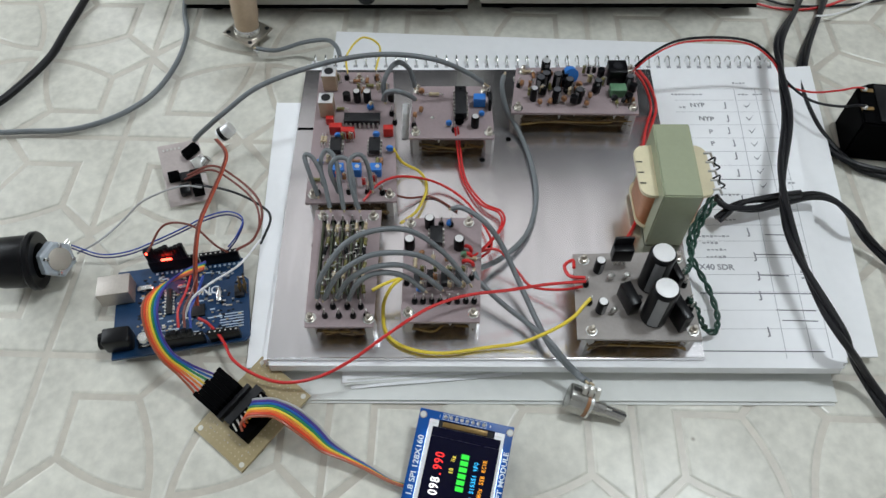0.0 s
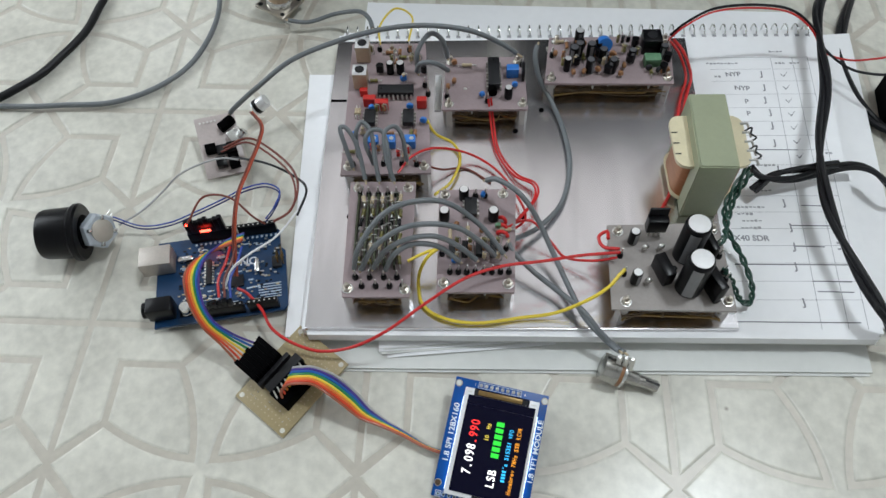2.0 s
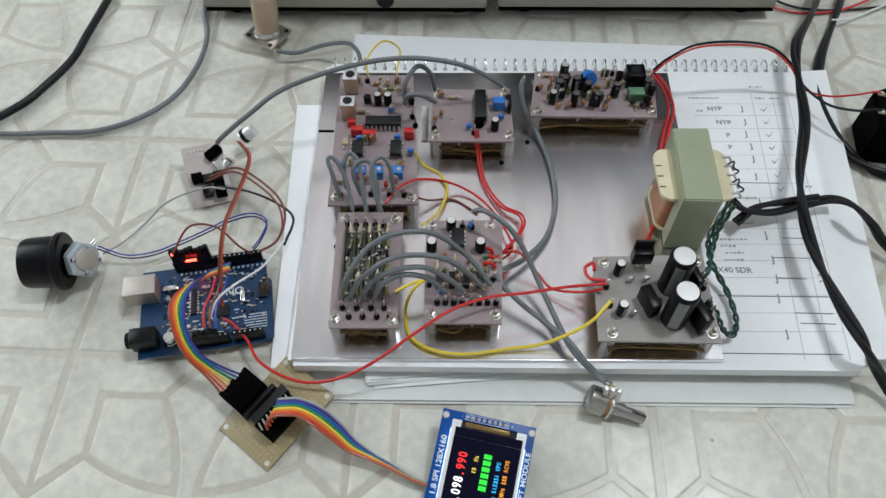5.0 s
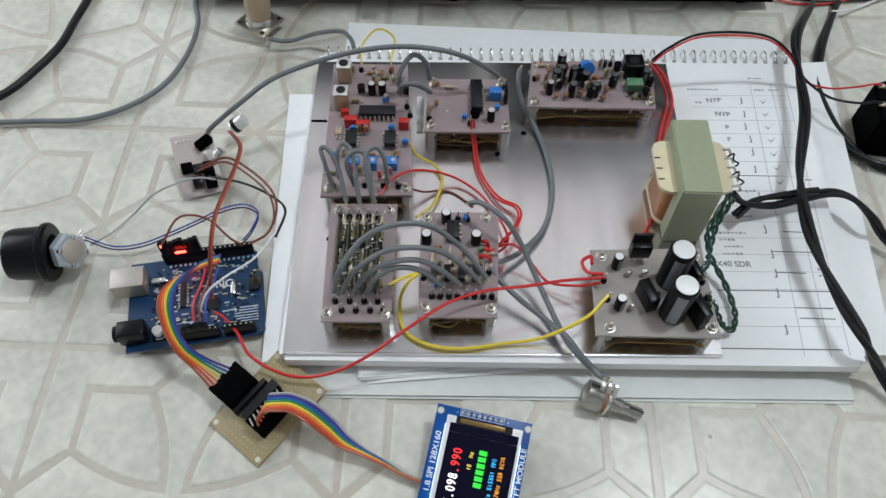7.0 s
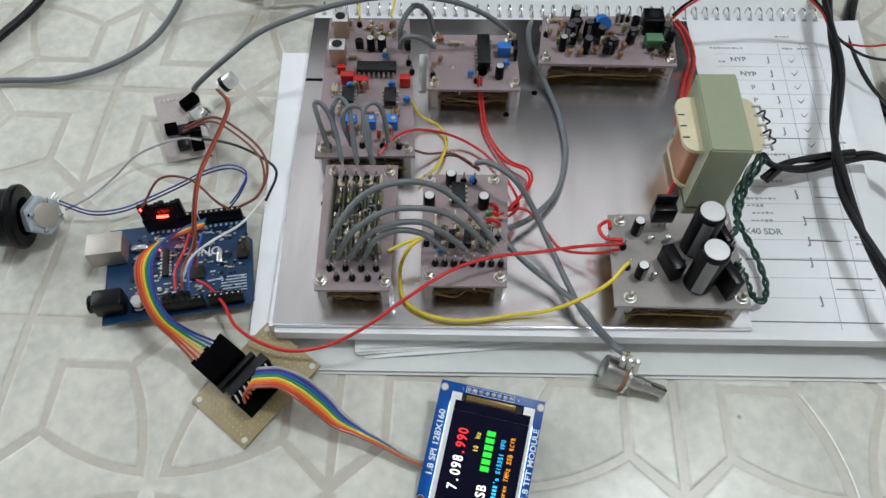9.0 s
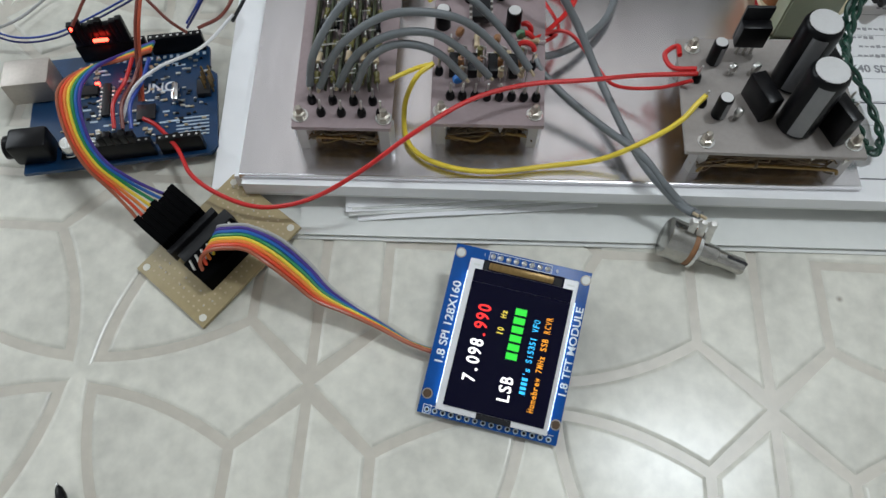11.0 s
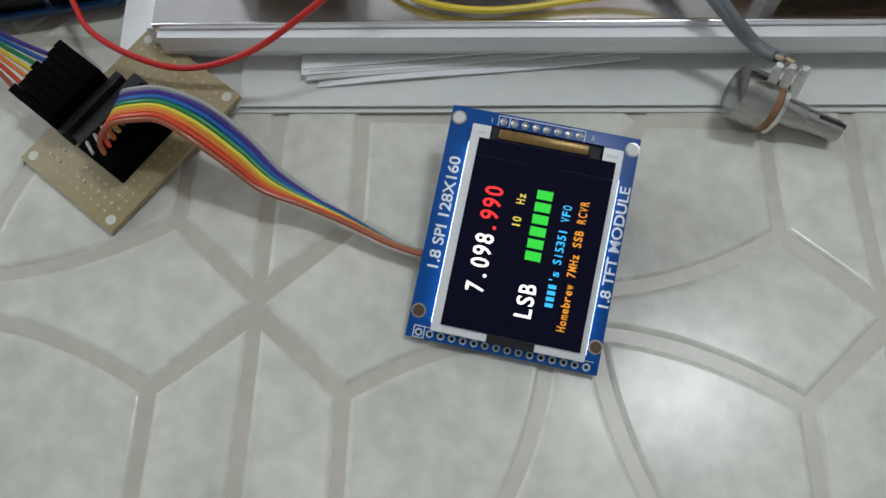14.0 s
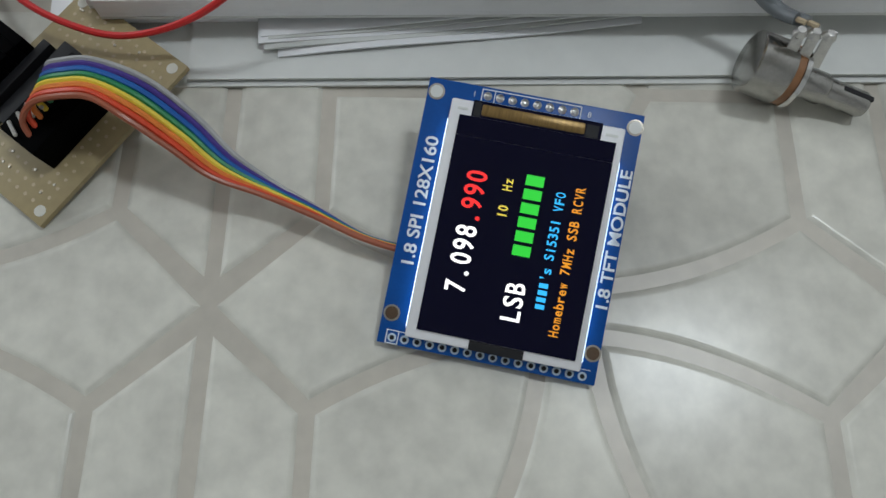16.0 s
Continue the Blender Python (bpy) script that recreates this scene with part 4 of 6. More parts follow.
# jumper plugs in the far socket row
for k in range(8):
    x = 0.0188 + 0.00254 * k
    ub("jumper_plug", x, 0.0490, 0.0144, x + 0.0024, 0.0514, 0.0250 + 0.0012 * math.sin(k * 2.1), M_BLACK, 0.0002)
for k in range(5):
    x = 0.0300 + 0.00254 * k
    ub("jumper_plug", x, 0.0015, 0.0144, x + 0.0024, 0.0040, 0.0185 + 0.0012 * (k % 2), M_BLACK, 0.0002)
# glowing pieces added for the red light that falls on the plugs
part("red_plug_glow", box(bmesh.new(), 0.0262, 0.0470, 0.0175, 0.0318, 0.0480, 0.0189, 0.0004), G_LED, uno, "red glow added among jumper plugs", local=True)
part("red_plug_glow", lathe(bmesh.new(), [(0.0005, 0), (0.0005, 0.001), (0.0002, 0.0014)], pose(0.0205, 0.0484, 0.0235)), G_LED, uno, "red glow added among jumper plugs", local=True)

# ---- display module, propped up at its far end ----
T = pose(0.0916, -0.0560, 0.0106, 16.66, 0, -12.85)
tft = thing("display_module", "blue colour display module switched on, leaning", "display", T)


def tb(name, x0, y0, z0, x1, y1, z1, material, bevel=0.0, label="", parent=None):
    return part(name, box(bmesh.new(), x0, y0, z0, x1, y1, z1, bevel), material, parent or tft, label, local=True)


tb("laminate", -0.0222, -0.0291, -0.0016, 0.0218, 0.0257, 0.0, M_TFT, 0.0002)
for x, y in ((-0.0203, 0.0229), (0.0203, 0.0229), (-0.0203, -0.0229), (0.0203, -0.0229)):
    hole = part("mounting_hole", lathe(bmesh.new(), [(0.0017, 0), (0.0017, 0.00008), (0.0014, 0.0001)], pose(x, y, 0), 20), M_SHELL, tft, "plated mounting hole", local=True)
    part("opening", lathe(bmesh.new(), [(0.0013, 0.0001), (0.0013, 0.00018)], pose(x, y, 0), 20), M_PAPER2 if y > 0 else M_RUST, hole, local=True)
frm = tb("lcd_frame", -0.0167, -0.0268, 0.0001, 0.0182, 0.0217, 0.0026, M_LCDF, 0.0004, "white plastic screen frame")
tb("glass", -0.0146, -0.0249, 0.0027, 0.0168, 0.0144, 0.0030, M_SCREEN, label="black lit screen glass", parent=frm)
for x0, x1, y0, y1 in ((-0.0169, -0.01672, -0.0250, 0.0175), (0.01822, 0.0184, -0.0250, 0.0150)):
    tb("backlight_edge", x0, y0, 0.0003, x1, y1, 0.0016, G_BACK, parent=frm, label="bluish backlight leaking at the edge")
tb("foil", -0.0123, 0.0186, 0.0022, 0.0136, 0.0219, 0.00275, M_SCREEN, parent=frm, label="dark glossy foil under the flex")
for x0, x1 in ((-0.0152, -0.0132), (0.0145, 0.0170)):
    tb("moulding_slot", x0, 0.0196, 0.0026, x1, 0.0201, 0.00268, M_PAPER2, parent=frm)
tb("lower_gap", -0.0040, -0.0269, 0.0020, 0.0068, -0.0250, 0.0028, M_CHIP, parent=frm)
tb("driver_edge", -0.0146, 0.0145, 0.0027, 0.0168, 0.0185, 0.0029, M_SCREEN, parent=frm, label="dark glossy driver strip")
tb("flex_cable", -0.0105, 0.0189, 0.0014, 0.0104, 0.0214, 0.0030, M_GOLD, 0.0005, "gold flexible cable", parent=frm)
tb("flex_edge", -0.0120, 0.0186, 0.0016, -0.0106, 0.0216, 0.0028, M_CHIP, parent=frm)
tb("flex_edge", 0.0105, 0.0186, 0.0016, 0.0130, 0.0212, 0.0028, M_CHIP, parent=frm)
for x0, y0, x1, y1 in ((-0.0112, 0.0224, 0.0092, 0.02262), (-0.0112, 0.0250, 0.0092, 0.02522), (-0.0112, 0.0224, -0.01098, 0.0252), (0.0090, 0.0224, 0.0092, 0.0252), (-0.0086, 0.0224, -0.0084, 0.0252),
                       (-0.0206, -0.0290, -0.0180, -0.02878), (-0.0206, -0.0264, -0.0180, -0.02618), (-0.0206, -0.0290, -0.02038, -0.0264), (-0.0182, -0.0290, -0.0180, -0.0264), (-0.0180, -0.0264, 0.0205, -0.02625)):
    tb("silk_print", x0, y0, 0, x1, y1, 0.00008, M_SILK)
lettering("silk_print", "1", 0.0016, pose(-0.0130, 0.0232, 0.0002), M_SILK, tft)
lettering("silk_print", "8", 0.0016, pose(0.0105, 0.0232, 0.0002), M_SILK, tft)
for k in range(8):
    part("pad", lathe(bmesh.new(), [(0.0009, 0), (0.0009, 0.0001), (0.0003, 0.0006)], pose(-0.0099 + 0.00254 * k, 0.0238, 0), 10), M_TIN, tft, "soldered header pad", local=True)
for k in range(16):
    pad = part("pad", lathe(bmesh.new(), [(0.0009, 0), (0.0009, 0.00008), (0.0005, 0.0001)], pose(-0.0193 + 0.00256 * k, -0.0277, 0), 12), M_UNOSILK, tft, "empty header pad", local=True)
    part("opening", lathe(bmesh.new(), [(0.0005, 0.0001), (0.0005, 0.00015)], pose(-0.0193 + 0.00256 * k, -0.0277, 0), 8), M_CHIP, pad, local=True)
lettering("silk_print", "1.8 SPI 128X160", 0.0036, pose(-0.0180, -0.0134, 0.0002, 0, 0, 90), M_SILK, tft, 0.00007, length=0.0263)
lettering("silk_print", "1.8 TFT MODULE", 0.0033, pose(0.0214, -0.0146, 0.0002, 0, 0, 90), M_SILK, tft, 0.00007, length=0.0280)
SC = 0.0031


def shown(words, x, y, size, pitch, material, bold=0.0):
    mono("screen_text", words, size, pitch, pose(x, y, SC + 0.0001, 0, 0, 90), material, frm, bold)


shown("7.098", -0.0068, -0.0165, 0.0058, 0.00275, G_WHITE, 0.00009)
shown(".990", -0.0068, -0.00275, 0.0058, 0.00275, G_RED, 0.00009)
shown("10  Hz", -0.0016, -0.0004, 0.0027, 0.00135, G_YELLOW, 0.00005)
shown("LSB", 0.0047, -0.0201, 0.0054, 0.0027, G_WHITE, 0.00009)
for k in range(6):
    tb("screen_bar", 0.0008, -0.0070 + 0.0028 * k, SC, 0.0044, -0.0049 + 0.0028 * k, SC + 0.00008, G_GREEN, parent=frm, label="green screen marks")
for k in range(4):
    tb("screen_bar", 0.0072, -0.0164 + 0.00138 * k, SC, 0.0090, -0.0155 + 0.00138 * k, SC + 0.00008, G_CYAN, parent=frm, label="blue screen marks")
shown("'s Si5351 VFO", 0.0090, -0.0165 + 4 * 0.00138, 0.0027, 0.00138, G_CYAN, 0.00005)
shown("Homebrew 7MHz SSB RCVR", 0.0126, -0.0213, 0.0027, 0.00136, G_ORANGE, 0.00005)
# plug on the rear that props the far end up
tb("rear_header", -0.0112, 0.0225, -0.0125, 0.0092, 0.0250, -0.0016, M_BLACK, 0.0002, "black pin header under the module")
tb("card_slot", -0.012, -0.026, -0.0040, 0.012, -0.002, -0.0016, M_STEEL, 0.0003, "metal card slot under the module")

# ---- adapter board with two black connectors ----
u_ax = Vector((0.026, -0.021, 0)).normalized()
v_ax = Vector((-u_ax.y, u_ax.x, 0)) * -1
V = Matrix(((u_ax.x, v_ax.x, 0, -0.0044), (u_ax.y, v_ax.y, 0, 0.0048), (0, 0, 1, 0.00650), (0, 0, 0, 1)))
V = V @ pose(0, 0, 0, -5.7, 0, 0)
perf = thing("adapter_board", "tan phenolic adapter board with black connectors", "circuit board", V)


def pbx(name, x0, y0, z0, x1, y1, z1, material, bevel=0.0003, label="", parent=None):
    return part(name, box(bmesh.new(), x0, y0, z0, x1, y1, z1, bevel), material, parent or perf, label, local=True)


pbx("laminate", 0, 0, -0.0016, 0.0335, 0.0465, 0.0, M_PERF, 0.0002)
for x, y in ((0.0025, 0.0025), (0.031, 0.0025), (0.031, 0.044), (0.0025, 0.044)):
    part("mounting_hole", lathe(bmesh.new(), [(0.0013, 0), (0.0013, 0.0001)], pose(x, y, 0), 14), M_TILE, perf, "round drilled corner hole", local=True)
for k in range(7):
    y = 0.0178 + 0.00254 * k
    pbx("plug_housing", -0.0080 + 0.0006 * (k % 3), y, 0.0022, 0.0068, y + 0.00250, 0.0098 + 0.0003 * (k % 2), M_BLACKM, 0.0002, "black crimp housing")
hd = bmesh.new()
for i in range(12):
    for j in range(17):
        x, y = 0.0030 + 0.0025 * i, 0.0032 + 0.0025 * j
        if not (-0.002 < x < 0.028 and 0.011 < y < 0.037):
            lathe(hd, [(0.00045, 0.0), (0.00045, 0.00006)], pose(x, y, 0), 6)
part("hole_grid", hd, M_TAN, perf, "fine grid of drilled holes", local=True, kind="stuff")
pbx("angled_header", 0.0070, 0.0150, 0.0, 0.0092, 0.0358, 0.0060, M_CHIP, 0.0002)
pbx("socket_strip", 0.0105, 0.0125, 0.0, 0.0155, 0.0345, 0.0052, M_CHIP, 0.0003, "dark grey socket strip")
con = pbx("connector", 0.0165, 0.0138, 0.0, 0.0268, 0.0355, 0.0085, M_BLACKM, 0.0004, "black connector block")
pn = bmesh.new()
for k in range(8):
    y = 0.0155 + 0.00254 * k
    for x in (0.0176,):
        cyl(pn, (x, y, 0.0086), (x + 0.0042, y + 0.0012, 0.0096), 0.00045, seg=6)
part("pin", pn, M_TIN, con, "tinned connector pins", local=True, kind="stuff")
dots = bmesh.new()
rnd = random.Random(3)
for k in range(18):
    lathe(dots, [(0.0004, 0), (0.0003, 0.0002)], pose(rnd.uniform(0.002, 0.032), rnd.choice((0.004, 0.006, 0.0085, 0.038, 0.041)), 0), 6)
part("solder_dot", dots, M_SHELL, perf, local=True, kind="stuff")

# ---- potentiometer ----
PX, PY = Vector((0.1493, -0.0190, 0.0080)), Vector((0.93, -0.30, -0.19)).normalized()
PM = Matrix.Translation(PX) @ PY.to_track_quat("Z", "Y").to_matrix().to_4x4()
pot = thing("potentiometer", "silver potentiometer lying on its side, wires soldered", "potentiometer", Matrix.Translation((0.1525, -0.0205, 0)))
part("case", lathe(bmesh.new(), [(0.0060, -0.0040), (0.0070, -0.0034), (0.0071, 0.0038), (0.0068, 0.0045)], PM, 28), M_POT, pot, "round pressed metal case")
part("wafer", lathe(bmesh.new(), [(0.0067, 0.0046), (0.0067, 0.0062)], PM, 24), M_BROWN, pot, "brown insulating wafer")
part("face", lathe(bmesh.new(), [(0.0070, 0.0063), (0.0070, 0.0074), (0.0045, 0.0078), (0.0045, 0.0085)], PM, 24), M_STEEL, pot)
part("bushing", lathe(bmesh.new(), [(0.0036, 0.0085), (0.0036, 0.0145), (0.0032, 0.0150)], PM, 20), M_POT, pot, "threaded bushing")
part("shaft", lathe(bmesh.new(), [(0.0030, 0.0150), (0.0030, 0.0242), (0.0026, 0.0250)], PM, 24), M_POT, pot, "knurled split shaft")
part("shaft_slot", box(bmesh.new(), -0.0005, -0.0031, 0.0180, 0.0005, 0.0031, 0.0252, 0, PM), M_CHIP, pot)
for k in (-1, 0, 1):
    d = Vector((0.0035 * k, 0.006, 0.0055))
    base = Vector((0.1558, -0.0195, 0.0150)) + Vector((0.0030 * k, -0.0005 * k, 0.0))
    lg = bmesh.new()
    box(lg, -0.0012, -0.0002, -0.004, 0.0012, 0.0002, 0.0045, 0.0001, Matrix.Translation(base) @ pose(0, 0, 0, -25, 0, -15))
    part("lug", lg, M_TIN, pot, "solder lug")
    part("solder", lathe(bmesh.new(), [(0.0008, -0.001), (0.0016, 0), (0.0009, 0.0013)], Matrix.Translation(base + Vector((0, 0.001, 0.0035))), 10), M_TIN, pot)

# ---- tuning knob on its encoder ----
KM = Matrix.Translation((-0.1340, 0.0545, 0.0165)) @ Vector((-0.985, -0.12, 0.05)).to_track_quat("Z", "Y").to_matrix().to_4x4()
knob = thing("tuning_knob", "large black plastic knob mounted on rotary encoder", "knob", Matrix.Translation((-0.134, 0.0545, 0)))
kb = bmesh.new()
lathe(kb, [(0.0100, -0.0085), (0.0146, -0.0084), (0.0156, -0.0074), (0.0156, -0.0052), (0.0140, -0.0036), (0.0135, 0.0100), (0.0128, 0.0122), (0.0108, 0.0131), (0.004, 0.0133)], KM, 48)
part("grip", kb, M_BLACK, knob)
part("skirt_recess", lathe(bmesh.new(), [(0.0085, -0.0092), (0.0095, -0.0084), (0.0095, -0.0080)], KM, 30), M_BLACKM, knob)
part("shaft", lathe(bmesh.new(), [(0.0030, -0.0150), (0.0030, -0.0090)], KM), M_STEEL, knob)
EM = Matrix.Translation((-0.1170, 0.0560, 0.0165)) @ Vector((0.80, -0.28, 0.45)).to_track_quat("Z", "Y").to_matrix().to_4x4()
part("encoder_body", lathe(bmesh.new(), [(0.0090, -0.0045), (0.0100, -0.0036), (0.0100, 0.0010), (0.0086, 0.0021)], EM, 6), M_CLEAR, knob, "milky plastic encoder body", smooth=False)
part("encoder_plate", lathe(bmesh.new(), [(0.0062, 0.0023), (0.0062, 0.0030), (0.0058, 0.0033), (0.0015, 0.0034)], EM, 26), M_REAR, knob, "round beige rear plate")
for a in (40, 130, 220, 310):
    part("clip", box(bmesh.new(), 0.0058, -0.0009, -0.002, 0.0084, 0.0009, 0.0036, 0.0004, EM @ pose(0, 0, 0, 0, 0, a)), M_STEEL, knob, "bent metal clip")
for k in range(3):
    part("lug", cyl(bmesh.new(), KM @ Vector((-0.0075, -0.003 + 0.003 * k, -0.020)), KM @ Vector((-0.011, -0.003 + 0.003 * k, -0.0215)), 0.0006, seg=6), M_TIN, knob)

# ---- oscillator module leaning on its parts ----
OM = Matrix.Translation((-0.0645, 0.1215, 0.0085)) @ pose(0, 0, 0, 20, 4, 19)
osc = thing("oscillator_module", "small tilted board with black plugs and coax", "circuit board", Matrix.Translation((-0.064, 0.123, 0)))


def obx(name, x0, y0, z0, x1, y1, z1, material, bevel=0.0003, label="", parent=None):
    return part(name, box(bmesh.new(), x0, y0, z0, x1, y1, z1, bevel, OM), material, parent or osc, label)


obx("laminate", -0.0120, -0.0195, -0.0008, 0.0115, 0.0190, 0.0008, M_PALE)
part("plug", box(bmesh.new(), -0.0050, -0.0025, 0.0006, 0.0050, 0.0025, 0.0066, 0.0006, OM @ pose(0.0060, 0.0112, 0, 0, 0, 30)), M_BLACKM, osc, "black angled plug")
part("coax_socket", box(bmesh.new(), -0.0042, -0.0036, 0.0006, 0.0042, 0.0036, 0.0060, 0.0008, OM @ pose(0.0094, 0.0026, 0, 0, 0, 20)), M_STEEL, osc, "silver coaxial socket")
part("coax_socket", lathe(bmesh.new(), [(0.0033, 0), (0.0033, 0.0045), (0.0024, 0.0052)], OM @ pose(0.0115, 0.0010, 0.003, -30, 55, 0)), M_STEEL, osc, "silver coaxial socket")
obx("plug", -0.0092, -0.0052, 0.0008, -0.0030, 0.0002, 0.0058, M_BLACKM)
obx("chip", -0.0030, -0.0062, 0.0008, 0.0030, -0.0010, 0.0040, M_CHIP)
obx("plug", 0.0030, -0.0080, 0.0008, 0.0085, -0.0018, 0.0075, M_BLACK)
obx("plug", -0.0045, -0.0150, 0.0008, 0.0010, -0.0092, 0.0066, M_BLACK)
obx("plug", 0.0025, -0.0165, 0.0008, 0.0085, -0.0088, 0.0082, M_BLACKM)
for k in range(5):
    obx("pad", -0.0095 + 0.0022 * k, 0.0150, 0.0008, -0.0085 + 0.0022 * k, 0.0160, 0.0012, M_TIN, 0.0)
ESM = Matrix.Translation((-0.0432, 0.1478, 0.0150)) @ Vector((0.80, 0.25, 0.50)).to_track_quat("Z", "Y").to_matrix().to_4x4()
part("coax_socket", lathe(bmesh.new(), [(0.0042, -0.0045), (0.0042, 0.0035), (0.0036, 0.0045)], ESM), M_CAPTOP, osc, "bright silver coaxial socket")
part("socket_collar", lathe(bmesh.new(), [(0.0045, -0.0035), (0.0045, -0.0010)], ESM), M_BLACK, osc)
part("leg", cyl(bmesh.new(), OM @ Vector((0.010, 0.015, 0)), (OM @ Vector((0.010, 0.015, 0))) * 1.0 - Vector((0, 0, (OM @ Vector((0.010, 0.015, 0))).z)), 0.0007, seg=6), M_TIN, osc)
part("leg", cyl(bmesh.new(), OM @ Vector((-0.010, 0.015, 0)), OM @ Vector((-0.010, 0.015, 0)) - Vector((0, 0, (OM @ Vector((-0.010, 0.015, 0))).z)), 0.0007, seg=6), M_TIN, osc)

# ---- panel antenna socket ----
so = thing("antenna_socket", "silver panel antenna socket standing on floor", "connector", Matrix.Translation((-0.042, 0.243, 0)))
SM = Matrix.Translation((-0.0455, 0.2455, 0.0085)) @ pose(0, 0, 0, 0, 5, 0) @ pose(0, 0, 0, 0, 0, 60)
fb = box(bmesh.new(), -0.0118, -0.0118, -0.0009, 0.0118, 0.0118, 0.0009, 0.0004, SM)
part("flange", fb, M_SHELL, so, "square nickel flange")
for x in (-0.0090, 0.0090):
    for y in (-0.0090, 0.0090):
        part("flange_hole", lathe(bmesh.new(), [(0.0016, 0.0009), (0.0016, 0.0011)], SM @ Matrix.Translation((x, y, 0)), 12), M_CHIP, so)
part("sleeve", lathe(bmesh.new(), [(0.0080, 0.001), (0.0080, 0.013), (0.0086, 0.0135), (0.0086, 0.030), (0.0078, 0.032)], SM, 24), M_SOBODY, so, "tan metal screw sleeve")
part("collar", lathe(bmesh.new(), [(0.0090, 0.001), (0.0090, 0.0045), (0.0082, 0.0055)], SM, 24), M_STEEL, so, "bright ring at the flange")
part("rear_post", lathe(bmesh.new(), [(0.0045, -0.0085), (0.0045, -0.001)], SM, 16), M_SHELL, so)
part("ground_lug", lathe(bmesh.new(), [(0.0024, 0), (0.0024, 0.003), (0.0012, 0.004)], Matrix.Translation((-0.0385, 0.2315, 0.0055)) @ pose(0, 0, 0, 70, 0, 20)), M_STEEL, so)

# ---- instruments along the far side ----


def instrument(label, x0, x1, y0, h, mat_face):
    ob = thing("instrument_case", label, "instrument", Matrix.Translation(((x0 + x1) / 2, y0 + 0.1, 0)), "instruments at the far side")
    part("case", box(bmesh.new(), x0, y0, 0.008, x1, y0 + 0.22, h, 0.002), mat_face, ob)
    part("front_panel", box(bmesh.new(), x0 + 0.006, y0 - 0.002, 0.034, x1 - 0.006, y0 - 0.0001, h - 0.006, 0.0004), M_CHIP, ob, "dark front panel")
    part("bottom_trim", box(bmesh.new(), x0 + 0.001, y0 - 0.001, 0.0065, x1 - 0.001, y0 + 0.02, 0.0078, 0.0003), M_BLACKM, ob)
    for x in (x0 + 0.02, x1 - 0.02):
        for y in (y0 + 0.012, y0 + 0.2):
            part("foot", lathe(bmesh.new(), [(0.006, 0), (0.007, 0.001), (0.007, 0.0066)], pose(x, y, 0), 16), M_BLACKM, ob, "black rubber foot")
    return ob


eq = instrument("beige metal instrument case on rubber feet", -0.0935, 0.105, 0.2725, 0.118, M_EQUIP)
part("panel_knob", lathe(bmesh.new(), [(0.006, 0), (0.006, 0.012), (0.005, 0.013)], pose(0.035, 0.2725, 0.024, 90, 0, 0)), M_BLACK, eq, "round black panel knob")
instrument("grey metal instrument case on rubber feet", 0.1125, 0.308, 0.2740, 0.225, M_EQUIP)

# ---- loudspeaker box ----
spk = thing("speaker_box", "small black plastic speaker box with terminals", "speaker", Matrix.Translation((0.348, 0.165, 0)))
SPM = Matrix.Translation((0.3291, 0.1404, 0)) @ pose(0, 0, 0, 0, 0, -9)
case = extruded(bmesh.new(), [(0, 0), (0.052, 0), (0.052, 0.036), (0.010, 0.036), (0, 0.030)], 0.0, 0.030, SPM)
bmesh.ops.bevel(case, geom=case.edges[:], offset=0.0012, segments=2, affect="EDGES")
part("case", case, M_BLACKM, spk)
part("rim", box(bmesh.new(), 0.0100, 0.0030, 0.0301, 0.0490, 0.0330, 0.0309, 0.0004, SPM), M_BLACK, spk)
for x, y in ((0.0050, 0.0275), (0.0030, 0.0122)):
    term = part("terminal", box(bmesh.new(), x - 0.0030, y - 0.0014, 0.0301, x + 0.0042, y + 0.0014, 0.0309, 0.0003, SPM), M_GOLD, spk, "brass solder tag")
    part("solder", lathe(bmesh.new(), [(0.0017, 0), (0.0014, 0.0010), (0.0004, 0.0016)], SPM @ pose(x - 0.001, y, 0.0309), 10), M_TIN, term, "bright solder blob")

# ---- pointed tool in the foreground ----
tool = thing("pointed_tool", "dark pointed hand tool lying on floor", "tool", Matrix.Translation((-0.042, -0.125, 0)))

# ---- ways of the wires, in metres ----
WIRES = {}
WIRES["coax_main"] = [(-0.052, 0.132, 0.03), (-0.035, 0.134, 0.045), (-0.014, 0.145, 0.055), (0.02, 0.157, 0.06), (0.051, 0.162, 0.062), (0.079, 0.161, 0.06), (0.098, 0.162, 0.05), (0.113, 0.164, 0.036)]
WIRES["coax_long"] = [(0.123, 0.172, 0.04), (0.121, 0.166, 0.035), (0.124, 0.157, 0.025), (0.132, 0.142, 0.018), (0.137, 0.12, 0.018), (0.138, 0.096, 0.018), (0.132, 0.073, 0.018), (0.12, 0.057, 0.02), (0.11, 0.049, 0.022), (0.101, 0.041, 0.03)]
WIRES["coax_pot"] = [(0.089, 0.071, 0.04), (0.096, 0.068, 0.045), (0.107, 0.059, 0.045), (0.116, 0.051, 0.035), (0.124, 0.036, 0.026), (0.132, 0.016, 0.022), (0.138, 0.001, 0.022), (0.149, -0.009, 0.016)]
WIRES["coax_pot2"] = [(0.101, 0.041, 0.03), (0.104, 0.035, 0.028), (0.115, 0.025, 0.024), (0.127, 0.015, 0.022), (0.136, 0.005, 0.024), (0.144, -0.004, 0.02), (0.151, -0.01, 0.016)]
